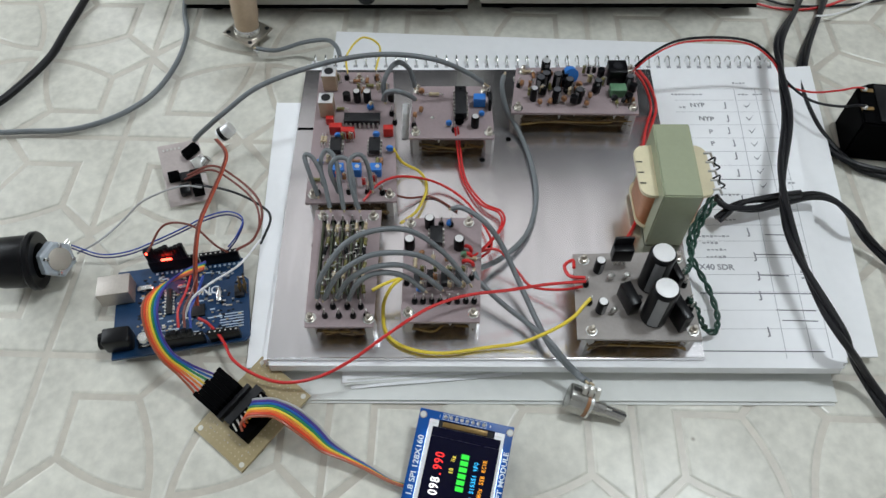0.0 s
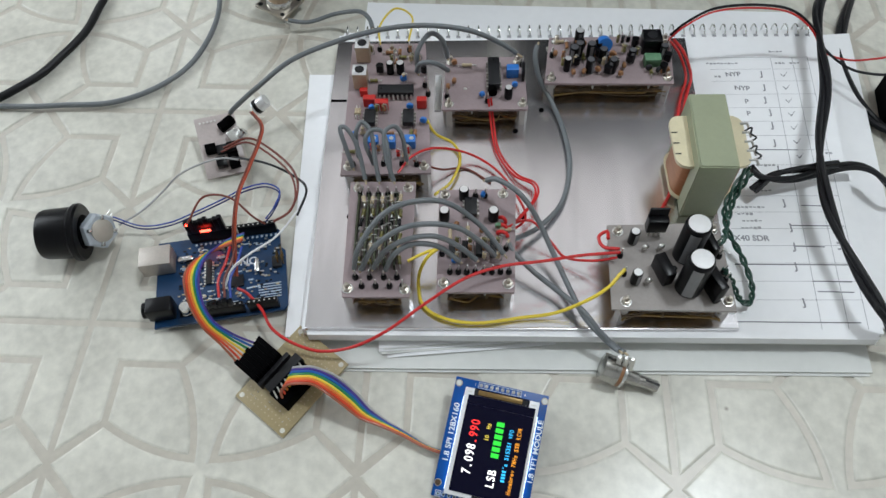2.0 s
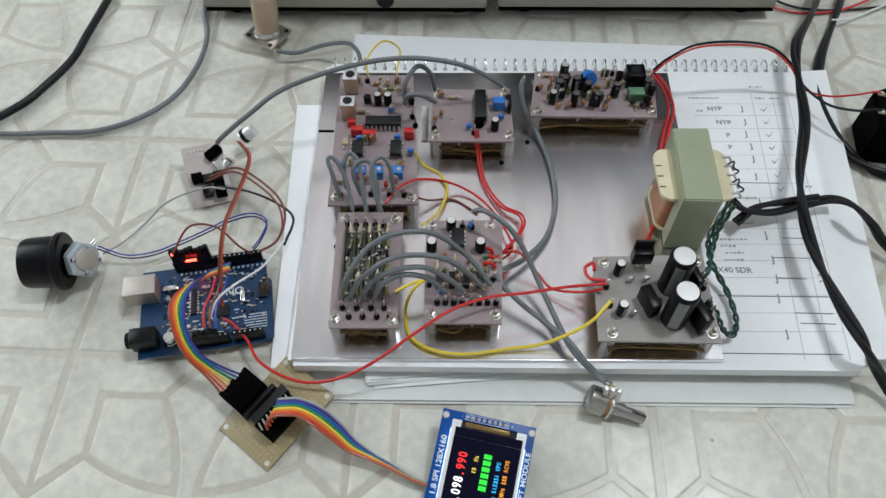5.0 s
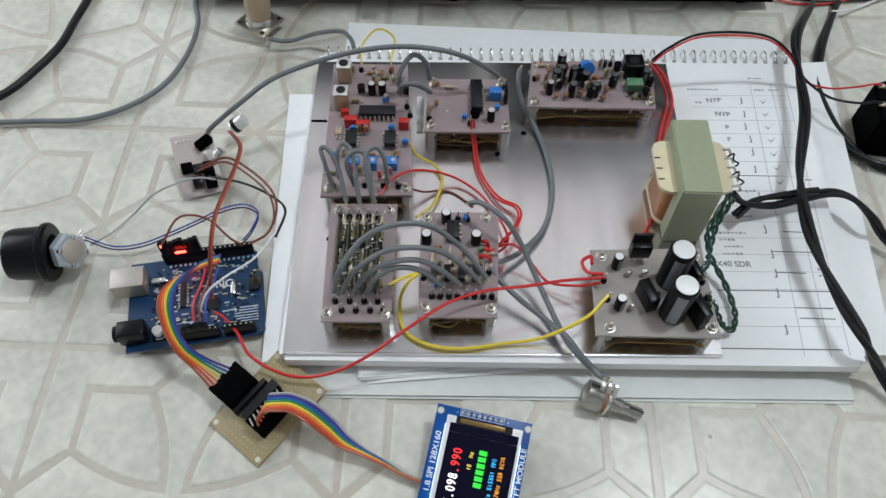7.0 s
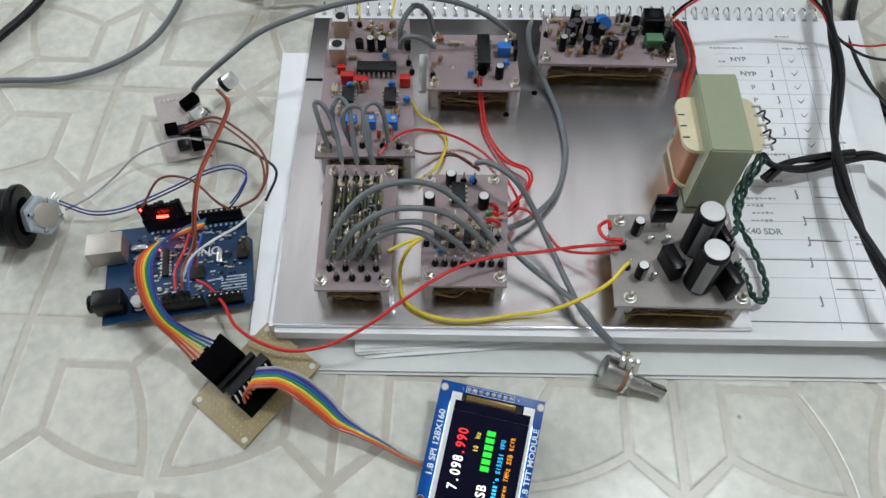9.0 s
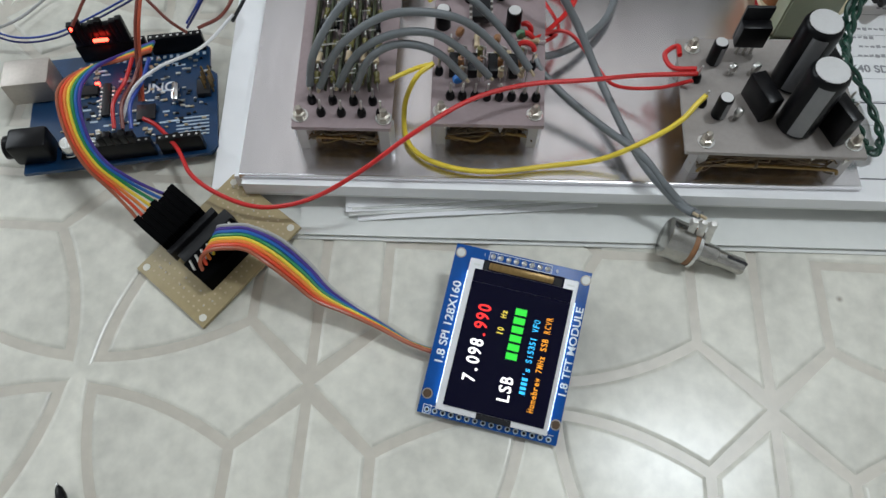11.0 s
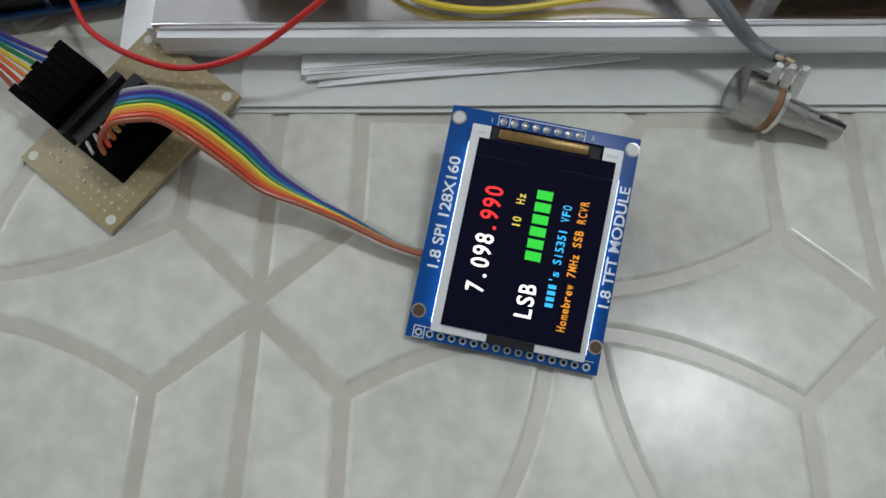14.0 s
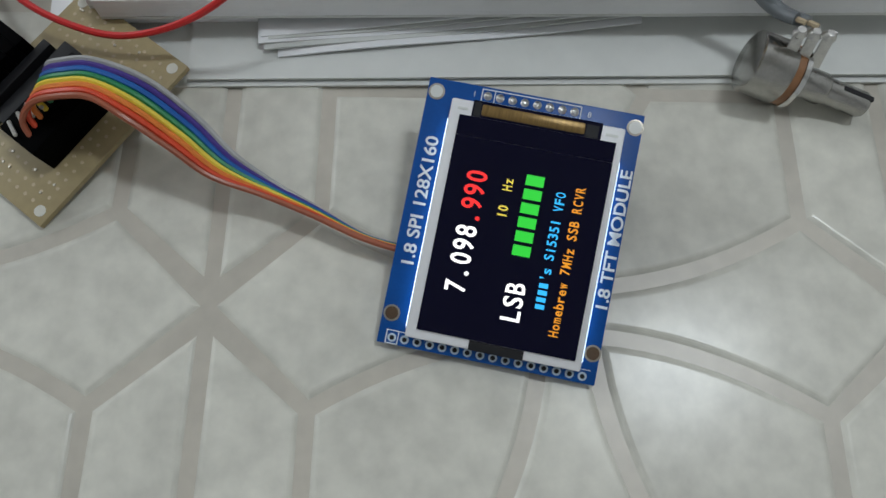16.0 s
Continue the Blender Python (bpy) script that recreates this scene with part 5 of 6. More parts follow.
WIRES["yellow_big"] = [(0.066, 0.035, 0.032), (0.06, 0.03, 0.03), (0.056, 0.025, 0.02), (0.058, 0.012, 0.017), (0.068, 0.004, 0.017), (0.085, 0.001, 0.017), (0.107, 0.004, 0.017), (0.124, 0.0055, 0.0195), (0.1385, 0.008, 0.028), (0.148, 0.0125, 0.0322), (0.1535, 0.018, 0.034), (0.157, 0.0215, 0.0345)]
WIRES["yellow_s"] = [(0.058, 0.12, 0.032), (0.063, 0.118, 0.022), (0.073, 0.114, 0.018), (0.077, 0.103, 0.018), (0.072, 0.087, 0.018), (0.063, 0.078, 0.018)]
WIRES["yellow_t"] = [(0.029, 0.177, 0.034), (0.029, 0.187, 0.04), (0.038, 0.196, 0.045), (0.048, 0.194, 0.04), (0.046, 0.18, 0.034)]
WIRES["red_long"] = [(0.156, 0.032, 0.033), (0.136, 0.029, 0.035), (0.117, 0.024, 0.038), (0.097, 0.02, 0.04), (0.079, 0.012, 0.042), (0.061, 0, 0.04), (0.043, -0.009, 0.03), (0.026, -0.012, 0.018), (0.009, -0.012, 0.012), (-0.005, -0.008, 0.012), (-0.017, 0, 0.012), (-0.024, 0.011, 0.012), (-0.032, 0.019, 0.014), (-0.037, 0.021, 0.016)]
WIRES["red_a"] = [(0.093, 0.133, 0.034), (0.0945, 0.128, 0.022), (0.0975, 0.109, 0.017), (0.1065, 0.0915, 0.018), (0.1165, 0.0835, 0.02), (0.1165, 0.0715, 0.0235), (0.106, 0.055, 0.027), (0.0995, 0.0475, 0.0305)]
WIRES["red_b"] = [(0.044, 0.081, 0.034), (0.052, 0.092, 0.035), (0.064, 0.101, 0.03), (0.082, 0.105, 0.02), (0.098, 0.094, 0.018), (0.109, 0.073, 0.02), (0.111, 0.058, 0.024), (0.102, 0.047, 0.028)]
WIRES["red_c"] = [(0.102, 0.052, 0.028), (0.114, 0.054, 0.028), (0.124, 0.045, 0.022), (0.131, 0.037, 0.02), (0.144, 0.032, 0.025), (0.154, 0.029, 0.033)]
WIRES["red_psu"] = [(0.156, 0.034, 0.033), (0.149, 0.037, 0.03), (0.147, 0.043, 0.03), (0.151, 0.045, 0.032), (0.151, 0.04, 0.033)]
WIRES["red_b4"] = [(0.204, 0.18, 0.034), (0.21, 0.172, 0.03), (0.215, 0.163, 0.02), (0.209, 0.145, 0.02), (0.201, 0.113, 0.017), (0.192, 0.082, 0.016), (0.177, 0.054, 0.03)]
WIRES["spk_red"] = [(0.202, 0.181, 0.034), (0.208, 0.179, 0.045), (0.224, 0.185, 0.05), (0.247, 0.188, 0.05), (0.27, 0.19, 0.045), (0.286, 0.187, 0.035), (0.299, 0.183, 0.02), (0.311, 0.174, 0.022), (0.322, 0.167, 0.030), (0.332, 0.1665, 0.033), (0.3375, 0.1668, 0.0318)]
WIRES["mains1"] = [(0.326, 0.258, 0.02), (0.299, 0.213, 0.03), (0.292, 0.183, 0.03), (0.286, 0.145, 0.03), (0.272, 0.103, 0.03), (0.267, 0.073, 0.03), (0.267, 0.048, 0.03), (0.271, 0.022, 0.03), (0.276, 0.001, 0.03), (0.292, -0.01, 0.01)]
WIRES["mains2"] = [(0.232, 0.086, 0.03), (0.24, 0.084, 0.025), (0.256, 0.085, 0.022), (0.273, 0.09, 0.022), (0.29, 0.094, 0.022), (0.301, 0.09, 0.022), (0.309, 0.079, 0.02), (0.319, 0.073, 0.01)]
WIRES["mains2b"] = [(0.234, 0.078, 0.022), (0.247, 0.087, 0.024), (0.266, 0.091, 0.024), (0.282, 0.093, 0.024)]
WIRES["mains3"] = [(0.356, 0.279, 0.004), (0.331, 0.232, 0.004), (0.32, 0.2, 0.004), (0.318, 0.166, 0.004), (0.3215, 0.147, 0.004), (0.331, 0.1335, 0.004), (0.342, 0.1265, 0.004)]
WIRES["black_l"] = [(-0.169, 0.271, 0.004), (-0.172, 0.248, 0.004), (-0.175, 0.225, 0.004), (-0.185, 0.201, 0.004), (-0.199, 0.179, 0.004)]
WIRES["grey_l"] = [(-0.095, 0.273, 0.003), (-0.089, 0.25, 0.003), (-0.09, 0.222, 0.003), (-0.099, 0.193, 0.003), (-0.117, 0.173, 0.003), (-0.142, 0.161, 0.003), (-0.172, 0.159, 0.003), (-0.193, 0.158, 0.003)]
WIRES["coax_so"] = [(-0.039, 0.227, 0.01), (-0.024, 0.227, 0.008), (-0.006, 0.23, 0.012), (0.011, 0.223, 0.02), (0.02, 0.205, 0.03), (0.024, 0.19, 0.034)]
WIRES["enc_blue"] = [(-0.114, 0.066, 0.012), (-0.1, 0.064, 0.006), (-0.085, 0.066, 0.006), (-0.069, 0.069, 0.012), (-0.052, 0.072, 0.02), (-0.039, 0.073, 0.028), (-0.027, 0.075, 0.03), (-0.018, 0.069, 0.032), (-0.02, 0.06, 0.03), (-0.026, 0.058, 0.022)]
WIRES["enc_grey"] = [(-0.111, 0.064, 0.01), (-0.104, 0.077, 0.004), (-0.095, 0.09, 0.004), (-0.085, 0.098, 0.01), (-0.072, 0.103, 0.014), (-0.059, 0.104, 0.018), (-0.049, 0.103, 0.018)]
WIRES["org"] = [(-0.046, 0.137, 0.02), (-0.035, 0.118, 0.03), (-0.033, 0.102, 0.035), (-0.034, 0.081, 0.04), (-0.037, 0.063, 0.04), (-0.038, 0.049, 0.035), (-0.039, 0.039, 0.025), (-0.038, 0.027, 0.018)]
WIRES["brown"] = [(-0.06, 0.114, 0.015), (-0.045, 0.117, 0.02), (-0.031, 0.109, 0.02), (-0.017, 0.095, 0.02), (-0.012, 0.081, 0.02), (-0.014, 0.065, 0.022), (-0.022, 0.058, 0.022)]
WIRES["blk_wht"] = [(-0.057, 0.113, 0.012), (-0.033, 0.102, 0.02), (-0.016, 0.093, 0.02), (-0.007, 0.082, 0.022), (-0.01, 0.065, 0.022), (-0.019, 0.049, 0.022), (-0.03, 0.034, 0.028), (-0.039, 0.027, 0.024), (-0.043, 0.017, 0.018)]
WIRES["green1"] = [(0.2236, 0.0762, 0.045), (0.2128, 0.0606, 0.034), (0.2149, 0.051, 0.024), (0.2216, 0.0376, 0.018), (0.2233, 0.0212, 0.0175), (0.2198, 0.012, 0.0175), (0.2136, 0.013, 0.022), (0.2093, 0.0202, 0.028), (0.2050, 0.0225, 0.033)]
WIRES["green0"] = [(0.2240, 0.072, 0.045), (0.2165, 0.062, 0.036), (0.2120, 0.050, 0.031), (0.2088, 0.041, 0.0315), (0.2045, 0.0365, 0.0335)]
WIRES["rib1"] = [(-0.046, 0.044, 0.022), (-0.053, 0.031, 0.03), (-0.054, 0.017, 0.035), (-0.051, 0.005, 0.03), (-0.043, -0.006, 0.022), (-0.034, -0.013, 0.018), (-0.025, -0.017, 0.015)]
WIRES["rib2"] = [(-0.007, -0.031, 0.016), (-0.002, -0.028, 0.024), (0.007, -0.027, 0.028), (0.016, -0.031, 0.026), (0.025, -0.039, 0.018), (0.035, -0.046, 0.01), (0.048, -0.053, 0.006), (0.065, -0.059, 0.006)]
WIRES["cx1"] = [(0.025, 0.021, 0.034), (0.029, 0.024, 0.05), (0.04, 0.034, 0.062), (0.054, 0.04, 0.065), (0.071, 0.043, 0.06), (0.087, 0.038, 0.048), (0.1, 0.027, 0.036)]
WIRES["cx2"] = [(0.028, 0.02, 0.034), (0.036, 0.024, 0.05), (0.048, 0.029, 0.058), (0.06, 0.031, 0.06), (0.075, 0.032, 0.056), (0.087, 0.03, 0.046), (0.095, 0.027, 0.036)]
WIRES["cx3"] = [(0.034, 0.021, 0.034), (0.042, 0.024, 0.048), (0.053, 0.026, 0.055), (0.066, 0.028, 0.054), (0.077, 0.027, 0.046), (0.086, 0.025, 0.036)]
WIRES["cx4"] = [(0.04, 0.02, 0.034), (0.046, 0.022, 0.048), (0.055, 0.025, 0.052), (0.067, 0.026, 0.048), (0.078, 0.024, 0.036)]
WIRES["lp1"] = [(0.021, 0.081, 0.036), (0.017, 0.088, 0.05), (0.015, 0.094, 0.055), (0.019, 0.093, 0.055), (0.024, 0.086, 0.048), (0.028, 0.072, 0.036)]
WIRES["lp2"] = [(0.023, 0.088, 0.036), (0.023, 0.092, 0.052), (0.026, 0.097, 0.056), (0.031, 0.092, 0.054), (0.033, 0.081, 0.045), (0.035, 0.072, 0.036)]
WIRES["lp3"] = [(0.032, 0.083, 0.036), (0.028, 0.088, 0.05), (0.031, 0.092, 0.055), (0.037, 0.092, 0.054), (0.04, 0.083, 0.048), (0.041, 0.074, 0.036)]
WIRES["lp4"] = [(0.049, 0.085, 0.036), (0.047, 0.092, 0.05), (0.043, 0.095, 0.055), (0.038, 0.091, 0.054), (0.039, 0.081, 0.046), (0.043, 0.072, 0.036)]
WIRES["hp1"] = [(0.053, 0.15, 0.036), (0.053, 0.154, 0.05), (0.06, 0.162, 0.056), (0.067, 0.163, 0.05), (0.07, 0.162, 0.036)]
WIRES["hp2"] = [(0.052, 0.148, 0.04), (0.055, 0.147, 0.048), (0.063, 0.147, 0.048), (0.071, 0.153, 0.036)]
TM = Matrix.Translation((-0.0415, -0.1030, 0.0030)) @ Vector((0.0085, -0.0145, -0.0002)).to_track_quat("Z", "Y").to_matrix().to_4x4()
part("sleeve", lathe(bmesh.new(), [(0.0004, 0), (0.0011, 0.001), (0.0016, 0.0035), (0.0013, 0.0065), (0.0012, 0.0078), (0.0021, 0.0105), (0.0025, 0.0135), (0.0023, 0.0160), (0.0015, 0.0172)], TM, 14), M_BLACK, tool, "dark pointed sleeve")
part("tip", lathe(bmesh.new(), [(0.0003, -0.0008), (0.0006, 0.0012)], TM, 10), M_STEEL, tool)
part("brass_end", lathe(bmesh.new(), [(0.0013, 0.0172), (0.0013, 0.0200), (0.0011, 0.026)], TM, 10), M_GOLD, tool, "brass collar")

# ---- wires ----


def wire(label, points, colour, r=0.0008, seg=8, flat=1.0, category="wire", group="hook-up wires", name="wire"):
    return solo(name, tube(bmesh.new(), spline(points, 7), r, seg, flat), M_WIRE[colour], label, category, group)


def coax(label, points, r=0.0017, tails=True, group="grey coaxial leads"):
    """A grey lead with stripped, tinned ends."""
    path = spline(points, 8)
    ob = thing("coaxial_lead", label, "cable", Matrix.Translation(path[0]), group)
    cut = max(1, len(path) // 28) if tails else 0
    part("jacket", tube(bmesh.new(), path[cut:len(path) - cut], r, 10), M_COAX, ob)
    if tails:
        part("core", tube(bmesh.new(), path[:cut + 1], r * 0.45, 6), M_TAN, ob, "stripped inner core")
        part("core", tube(bmesh.new(), path[len(path) - cut - 1:], r * 0.45, 6), M_TAN, ob, "stripped inner core")
    return ob


coax("long grey coax arching over the large radio board", [(-0.0580, 0.1335, 0.0220)] + WIRES["coax_main"], 0.00145)
coax("grey coax looping across the bare plate", WIRES["coax_long"], 0.00145)
coax("grey lead running to the potentiometer", WIRES["coax_pot"] + [(0.1545, -0.0155, 0.0185)], 0.0014)
coax("grey lead beside another, running to potentiometer", WIRES["coax_pot2"] + [(0.1570, -0.0165, 0.0185)], 0.0014)
coax("grey coax from the antenna socket to a board", WIRES["coax_so"], 0.0014)
coax("thick grey cable curving over the floor", [(-0.102, 0.32, 0.003)] + WIRES["grey_l"] + [(-0.24, 0.158, 0.003), (-0.30, 0.15, 0.003)], 0.0017, False, "cables on the floor")
for k in ("cx1", "cx2", "cx3", "cx4"):
    coax("grey coax bridging two front boards in an arc", WIRES[k], 0.00132)
for k in ("lp1", "lp2", "lp3", "lp4"):
    coax("short grey coax loop between two boards", WIRES[k], 0.0012)
for k in ("hp1", "hp2"):
    coax("short grey coax hoop beside the amplifier board", WIRES[k], 0.00145)
wire("yellow wire sweeping across the plate front", WIRES["yellow_big"], "yellow", 0.0009)
wire("short yellow wire from the radio board", WIRES["yellow_s"], "yellow", 0.0008)
wire("thin yellow wire hoop behind the radio board", WIRES["yellow_t"], "yellow", 0.0006)
wire("yellow wire stub joining two boards", [(0.0655, 0.0345, 0.032), (0.061, 0.0335, 0.0315), (0.055, 0.031, 0.0305), (0.051, 0.0285, 0.0305)], "yellow", 0.0008)
wire("long red wire from microcontroller to power supply", WIRES["red_long"], "red", 0.0008)
for dx in (0, 0.0015):
    wire("red wire running down from the amplifier board", [(x + dx, y + dx * 0.6, z) for x, y, z in WIRES["red_a"]], "red", 0.00062)
wire("red wire arching from the radio board", WIRES["red_b"], "red", 0.0007)
wire("red wire lying over the plate to power supply", WIRES["red_c"], "red", 0.0007)
wire("red wire hooked over the power supply terminal", WIRES["red_psu"], "red", 0.0009)
wire("red wire behind the transformer", WIRES["red_b4"], "red", 0.0009)
wire("second red wire behind the transformer", [(x - 0.003, y, z) for x, y, z in WIRES["red_b4"][:5]] + [WIRES["red_b4"][5]], "red", 0.0008)
wire("thin dark red wire lying on plate", [(0.052, 0.090, 0.033), (0.066, 0.094, 0.020), (0.080, 0.098, 0.0155), (0.094, 0.088, 0.0155)], "brown", 0.0006)
twist = bmesh.new()
knot = [Vector((0.0985 + 0.0026 * math.cos(a) * (1 - a / 40), 0.0430 + a * 0.0007, 0.0305 + 0.0026 * math.sin(a))) for a in np.linspace(0, 15, 40)]
solo("wire", tube(twist, knot, 0.0010, 8), M_WIRE["red"], "red wires twisted into a knot beside board", "wire", "hook-up wires")
wire("red speaker lead arching off the receiver board", WIRES["spk_red"], "red", 0.0006)
wire("black speaker lead arching off the receiver board", [(x, y + 0.0012, z + 0.0012) for x, y, z in WIRES["spk_red"][:7]] + [(0.309, 0.167, 0.022), (0.320, 0.156, 0.028), (0.328, 0.1525, 0.0325), (0.333, 0.1522, 0.0318)], "black", 0.0008)


wire("red lead lying behind the instrument case", [(0.300, 0.290, 0.003), (0.316, 0.281, 0.002), (0.335, 0.2775, 0.0015), (0.354, 0.2790, 0.002), (0.372, 0.2845, 0.004), (0.40, 0.30, 0.004)], "red", 0.0009)
wire("black lead lying behind the instrument case", [(0.305, 0.300, 0.003), (0.322, 0.286, 0.002), (0.345, 0.281, 0.0015), (0.3795, 0.2825, 0.002), (0.41, 0.2885, 0.003)], "black", 0.0009)
wire("thin white lead beside the mains cords", [(0.345, 0.2625, 0.008), (0.3525, 0.2650, 0.006), (0.3684, 0.2726, 0.003), (0.3924, 0.2850, 0.003), (0.42, 0.295, 0.003)], "white", 0.0008)


def twisted(label, points, colour, r=0.0008, gap=0.0009, turns=9, group="twisted wire pairs"):
    path = spline(points, 14)
    for s in (0, math.pi):
        out = []
        for i, p in enumerate(path):
            d = (path[min(i + 1, len(path) - 1)] - path[max(i - 1, 0)]).normalized()
            a = d.cross(Vector((0, 0, 1))).normalized()
            b = a.cross(d)
            t = 2 * math.pi * turns * i / len(path) + s
            out.append(p + (a * math.cos(t) + b * math.sin(t)) * gap)
        solo("wire", tube(bmesh.new(), out, r, 6), M_WIRE[colour], label, "wire", group)


twisted("dark green twisted wire from transformer to supply", WIRES["green0"], "dkgreen", turns=5)
twisted("dark green twisted wire looping beside power supply", WIRES["green1"], "dkgreen", turns=9)


def cord(label, points, turns=0.0, r=0.0021):
    """Flat twin mains cord: two round cores side by side."""
    path = spline(points, 10)
    ob = thing("mains_cord", label, "cable", Matrix.Translation(path[0]), "black mains cords")
    for s in (-1, 1):
        out = []
        for i, p in enumerate(path):
            d = (path[min(i + 1, len(path) - 1)] - path[max(i - 1, 0)]).normalized()
            a = d.cross(Vector((0, 0, 1))).normalized()
            t = math.pi * turns * i / len(path)
            out.append(p + (a * math.cos(t) + a.cross(d) * math.sin(t)) * (s * r * 0.85))
        part("core", tube(bmesh.new(), out, r, 8), M_CORD, ob)


cord("black twin mains cord draped across the notebook", [(0.352, 0.31, 0.006)] + WIRES["mains1"] + [(0.306, -0.035, 0.004), (0.33, -0.08, 0.004)], 5.5, 0.0018)
cord("black twin mains cord running from the transformer", WIRES["mains2"] + [(0.335, 0.055, 0.004), (0.36, 0.02, 0.004)], 2.2, 0.0015)
cord("cut black mains cord end on the notebook", WIRES["mains2b"], 0.8, 0.0015)
cord("black twin mains cord curving on the floor", [(0.375, 0.32, 0.004)] + WIRES["mains3"] + [(0.38, 0.116, 0.004)], 3.0, 0.0019)
wire("thick black power cord lying on the floor", [(-0.163, 0.32, 0.004)] + WIRES["black_l"] + [(-0.235, 0.15, 0.004), (-0.30, 0.12, 0.004)], "black", 0.0026, 12, category="cable", group="cables on the floor", name="power_cord")
for dx, col in ((0, "navy"), (0.0030, "blue")):
    wire("blue encoder wire looping to the microcontroller board", [(x, y + dx * 0.4, z + dx * 0.4) for x, y, z in WIRES["enc_blue"]], col, 0.00042)
wire("thin grey encoder wire rising off the floor", WIRES["enc_grey"], "grey", 0.0006)
for dx in (-0.0006, 0.0006):
    wire("orange-red ribbon strand from module to microcontroller", [(x + dx, y, z) for x, y, z in WIRES["org"]], "brick" if dx > 0 else "brown", 0.0006)
wire("brown jumper wire curving off the oscillator", WIRES["brown"], "brown", 0.0007)
wire("red-brown jumper wire curving off the oscillator", [(x - 0.001, y - 0.003, z) for x, y, z in WIRES["brown"][:5]] + [WIRES["brown"][5], WIRES["brown"][6]], "brown", 0.0006)
wire("white jumper wire crossing the microcontroller board", WIRES["blk_wht"][4:], "white", 0.0006)
wire("black jumper wire curving off the oscillator", [(x, y - 0.0022, z - 0.001) for x, y, z in WIRES["blk_wht"][:5]], "black", 0.0007)
wire("brown jumper wire across the digital sockets", [(-0.066, 0.054, 0.026), (-0.058, 0.066, 0.033), (-0.045, 0.068, 0.030), (-0.033, 0.060, 0.024), (-0.027, 0.0585, 0.019)], "brown", 0.0006)
for dx, col in ((0.0, "red"), (0.003, "brown"), (0.006, "blue")):
    wire("jumper wire dropping to the power sockets", [(-0.041 + dx, 0.040, 0.026), (-0.043 + dx, 0.032, 0.023), (-0.045 + dx, 0.022, 0.023), (-0.044 + dx, 0.0135, 0.020)], col, 0.0007)


def ribbon(label, points, sides, colours, pitch=0.00127, r=0.00066, group="rainbow ribbon cables"):
    """Strands side by side; sides gives the width direction along the way."""
    path, acr = spline(points, 10), spline(sides, 10)
    ob = thing("ribbon_cable", label, "cable", Matrix.Translation(path[0]), group)
    for k, col in enumerate(colours):
        off = (k - (len(colours) - 1) / 2) * pitch
        part("strand", tube(bmesh.new(), [p + s * off for p, s in zip(path, acr)], r, 7), M_WIRE[col], ob, col.replace("rib", "") + " insulated strand")


RAINBOW = ("ribbrown", "ribred", "riborange", "yellow", "green", "ribblue", "purple")
ribbon("rainbow ribbon cable from microcontroller to adapter board", [(-0.036, 0.047, 0.024)] + WIRES["rib1"][:4] + [(-0.0455, -0.0030, 0.0235), (-0.0385, -0.0070, 0.0165), (-0.0315, -0.0105, 0.0115), (-0.0265, -0.0135, 0.0098)],
       [(0, 0.9, -0.2), (0.2, 0.9, -0.3), (0.7, 0.6, -0.3), (1, 0.2, -0.2), (0.9, 0.2, -0.2), (0.8, 0.45, -0.1), (0.8, 0.8, 0), (1.1, 1.3, 0), (1.45, 1.8, 0)], RAINBOW, 0.00108, 0.0006)
ribbon("rainbow ribbon cable from adapter to display module", [(-0.0025, -0.030, 0.0100), (-0.0050, -0.0285, 0.0140), (-0.0035, -0.0275, 0.0178), (0.002, -0.028, 0.0205), (0.0085, -0.0287, 0.0213), (0.017, -0.0325, 0.020), (0.0255, -0.0377, 0.015),
       (0.0325, -0.043, 0.011), (0.0415, -0.047, 0.0075), (0.051, -0.0515, 0.0058), (0.0605, -0.0565, 0.0045), (0.0685, -0.0592, 0.0042), (0.0735, -0.0600, 0.0040)],
       [(1.05, 1.65, 0), (0.7, 1.3, 0), (0.2, 1.05, 0), (-0.1, 1.0, 0), (-0.05, 1.05, 0), (0.42, 1.03, 0), (0.58, 0.83, 0), (0.55, 0.55, 0.1), (0.36, 0.3, -0.1), (0.22, 0.2, -0.2), (0.12, 0.14, -0.3), (0.1, 0.18, -0.3), (0.1, 0.2, -0.25)],
       ("ribbrown", "ribred", "riborange", "yellow", "green", "ribblue", "purple", "grey"), 0.00118)

# ---- floor pattern: petals, lenses and angle pieces round flower centres ----
PERIOD, HALF, CORNER, JOIN, GAP = 0.1475, 0.07375, 0.0519, 0.0209, 0.0021


def inset(pts, d):
    n, out = len(pts), []
    for k in range(n):
        a, b, c = Vector(pts[k - 1]), Vector(pts[k]), Vector(pts[(k + 1) % n])
        e, f = (b - a).normalized(), (c - b).normalized()
        n1, n2 = Vector((-e.y, e.x)), Vector((-f.y, f.x))
        m = (n1 + n2)
        m = m / max(0.28, m.length_squared / 2) if m.length > 1e-6 else n1
        out.append(b + m * d)
    return out


def curve(x):
    """Half width of a star arm at x from the star's middle."""
    return 0.0050 + (JOIN - 0.0050) * (x / CORNER) ** 2


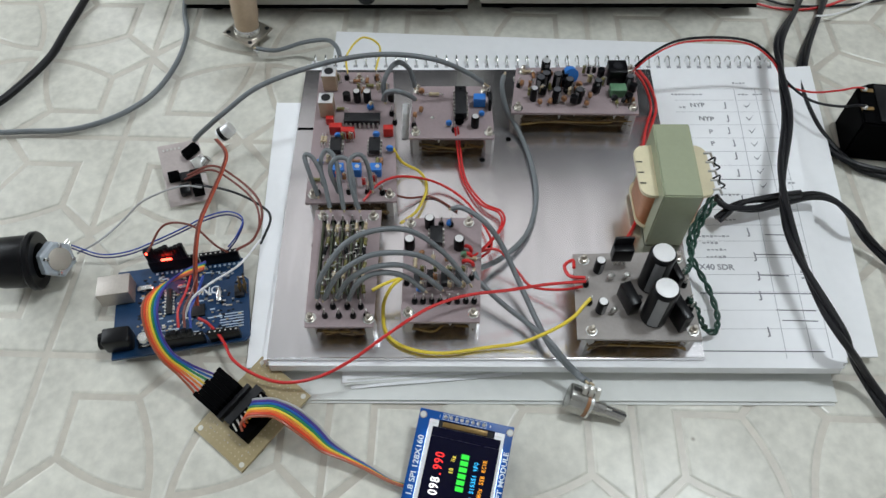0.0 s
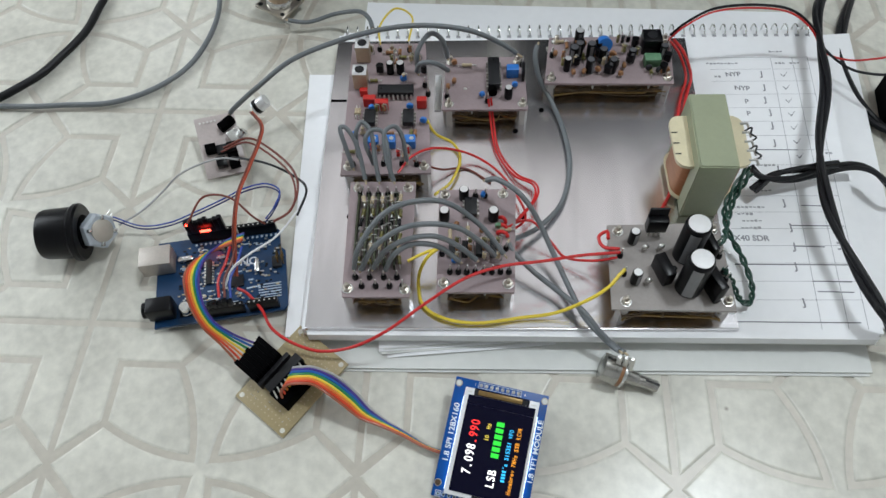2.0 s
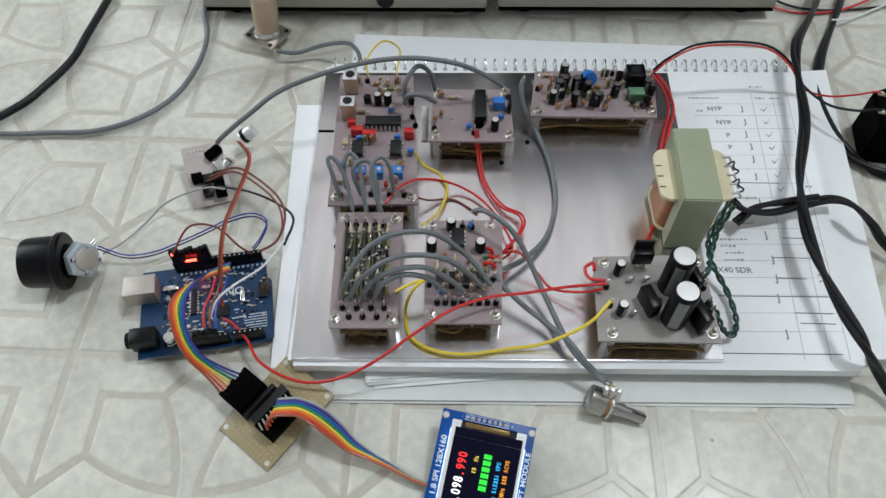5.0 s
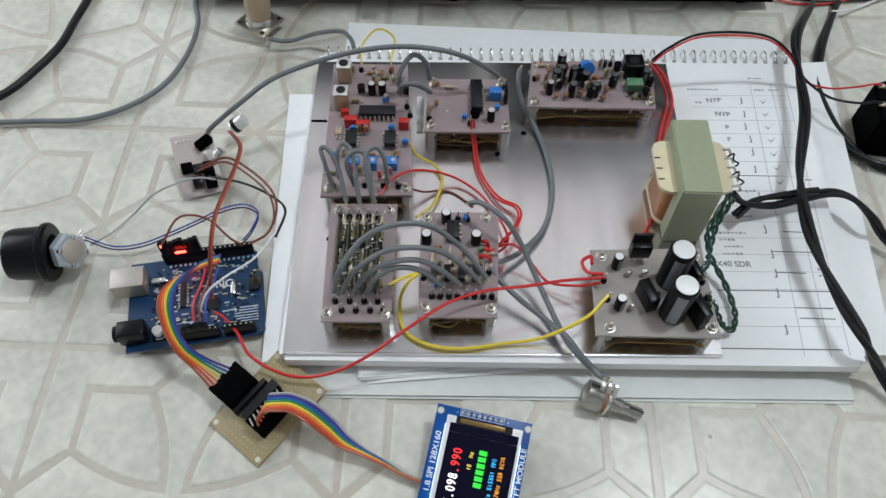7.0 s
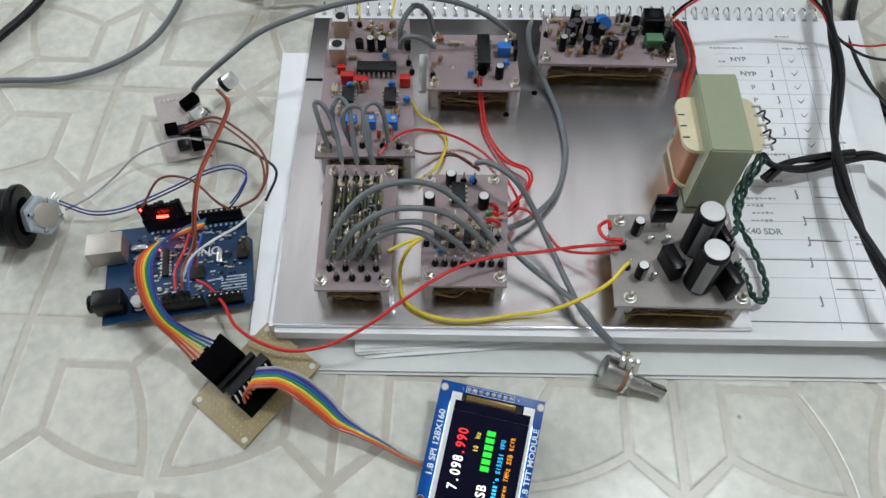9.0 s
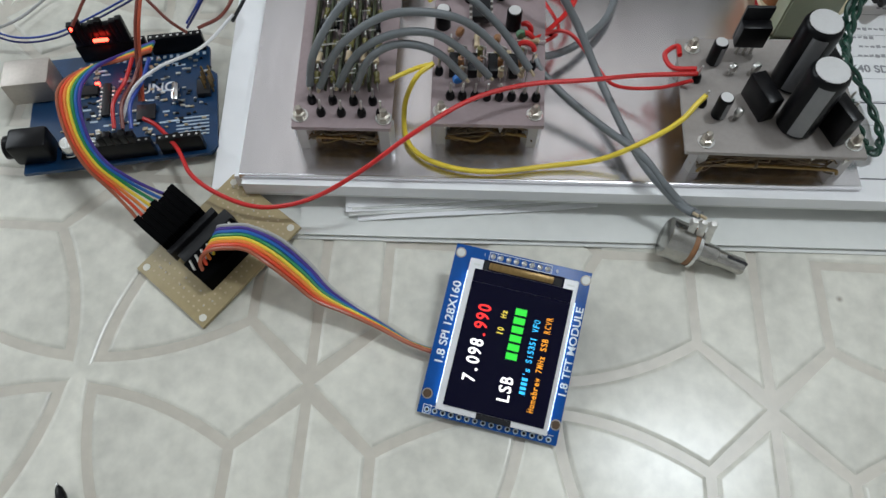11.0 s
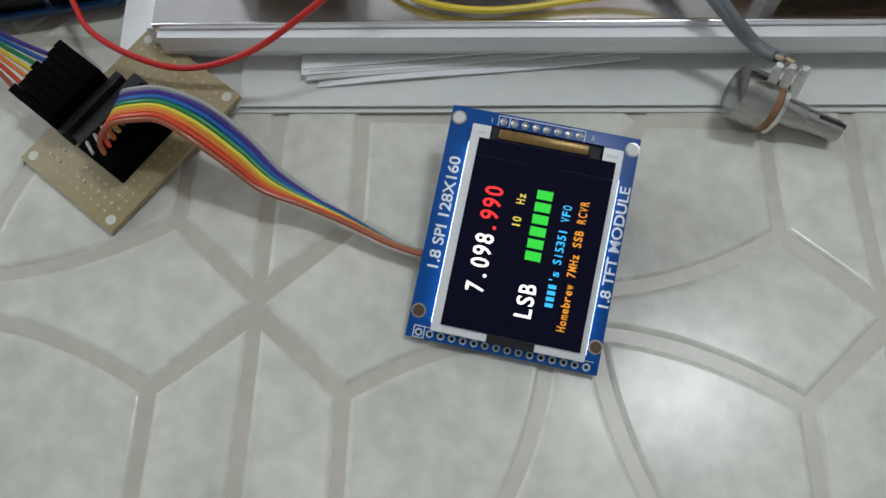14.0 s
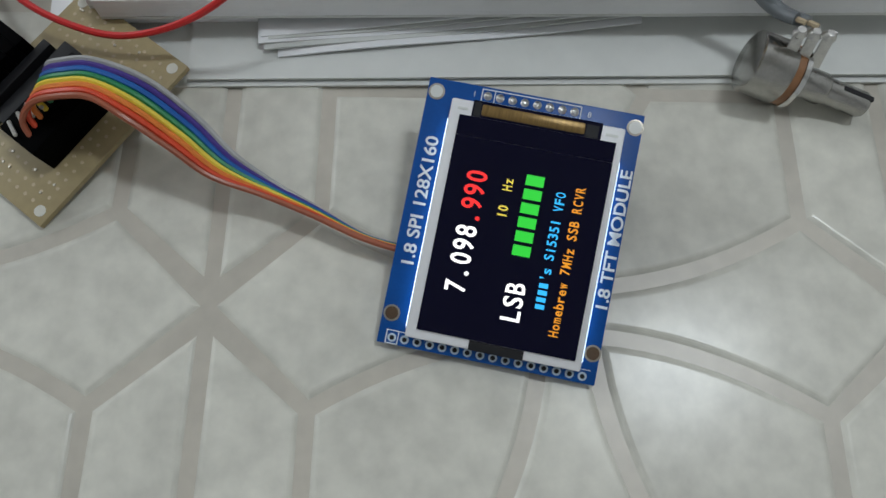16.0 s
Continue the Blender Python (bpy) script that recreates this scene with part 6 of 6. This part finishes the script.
xs = np.linspace(0.0052, CORNER, 10)
petal = [(x, curve(x)) for x in xs] + [(CORNER, CORNER)] + [(curve(x), x) for x in xs[:0:-1]]
arm = [(x, -curve(x)) for x in xs] + [(HALF + 0.0008, 0.0)] + [(x, curve(x)) for x in xs[:0:-1]]
star = [(x * c - y * d, x * d + y * c) for c, d in ((1, 0), (0, 1), (-1, 0), (0, -1)) for x, y in arm]
angle = [(CORNER, JOIN), (HALF, 0.0028), (HALF, HALF), (0.0028, HALF), (JOIN, CORNER), (CORNER, CORNER)]


def tile_mesh(name, pts):
    bm = bmesh.new()
    rings = []
    for d, z in ((GAP - 0.0006, -0.0007), (GAP, -0.0003), (GAP + 0.0005, -0.00008), (GAP + 0.0010, 0.0)):
        rings.append([bm.verts.new((*p, z)) for p in inset(pts, d)])
    n = len(pts)
    for a, b in zip(rings, rings[1:]):
        for k in range(n):
            bm.faces.new((a[k], a[(k + 1) % n], b[(k + 1) % n], b[k]))
    t = rings[-1]
    if n == 6:
        faces = [(0, 1, 2, 5), (5, 2, 3, 4)]
    elif n == 20:
        faces = [(0, 1, 19), (9, 10, 11)] + [(k, k + 1, 19 - k, 20 - k) for k in range(1, 9)]
    else:
        faces = [(0, 20, 40, 60)]
        for a in (0, 20, 40, 60):
            far = (a + 20) % 80
            faces += [(a, a + 1, a + 19, far), (a + 9, a + 10, a + 11)] + [(a + k, a + k + 1, a + 19 - k, a + 20 - k) for k in range(1, 9)]
    for f in faces:
        bm.faces.new([t[k] for k in f])
    for f in bm.faces:
        f.normal_update()
        if f.normal.z < 0:
            f.normal_flip()
    me = bpy.data.meshes.new(name)
    bm.to_mesh(me)
    bm.free()
    me.materials.append(M_TILE)
    return me


TILES = [(tile_mesh("floor_tile", petal), 4), (tile_mesh("floor_tile", angle), 4), (tile_mesh("floor_tile", star), 1)]
TURN = pose(0.1025, -0.0720, 0, 0, 0, -1.9)
fv, ff = [], []
shapes = [([v.co.copy() for v in me.vertices], [tuple(p.vertices) for p in me.polygons]) for me, _ in TILES]
for i in range(-5, 6):
    for j in range(-4, 6):
        near = -2 <= i <= 2 and -1 <= j <= 3
        for q in range(4):
            m = TURN @ pose(i * PERIOD, j * PERIOD, 0, 0, 0, 90 * q)
            for (me, times), (vs, fs) in zip(TILES, shapes):
                if q >= times:
                    continue
                if near:
                    ob = new("floor_tile", me)
                    ob.parent = floor
                    ob.matrix_local = m
                else:
                    ff += [tuple(k + len(fv) for k in f) for f in fs]
                    fv += [m @ v for v in vs]
far_me = bpy.data.meshes.new("floor_tile_field")
far_me.from_pydata(fv, [], ff)
far_me.materials.append(M_TILE)
fo = new("floor_tile_field", far_me)
fo.parent = floor
tagged(fo, "cream vinyl pattern pieces further off", kind="stuff")
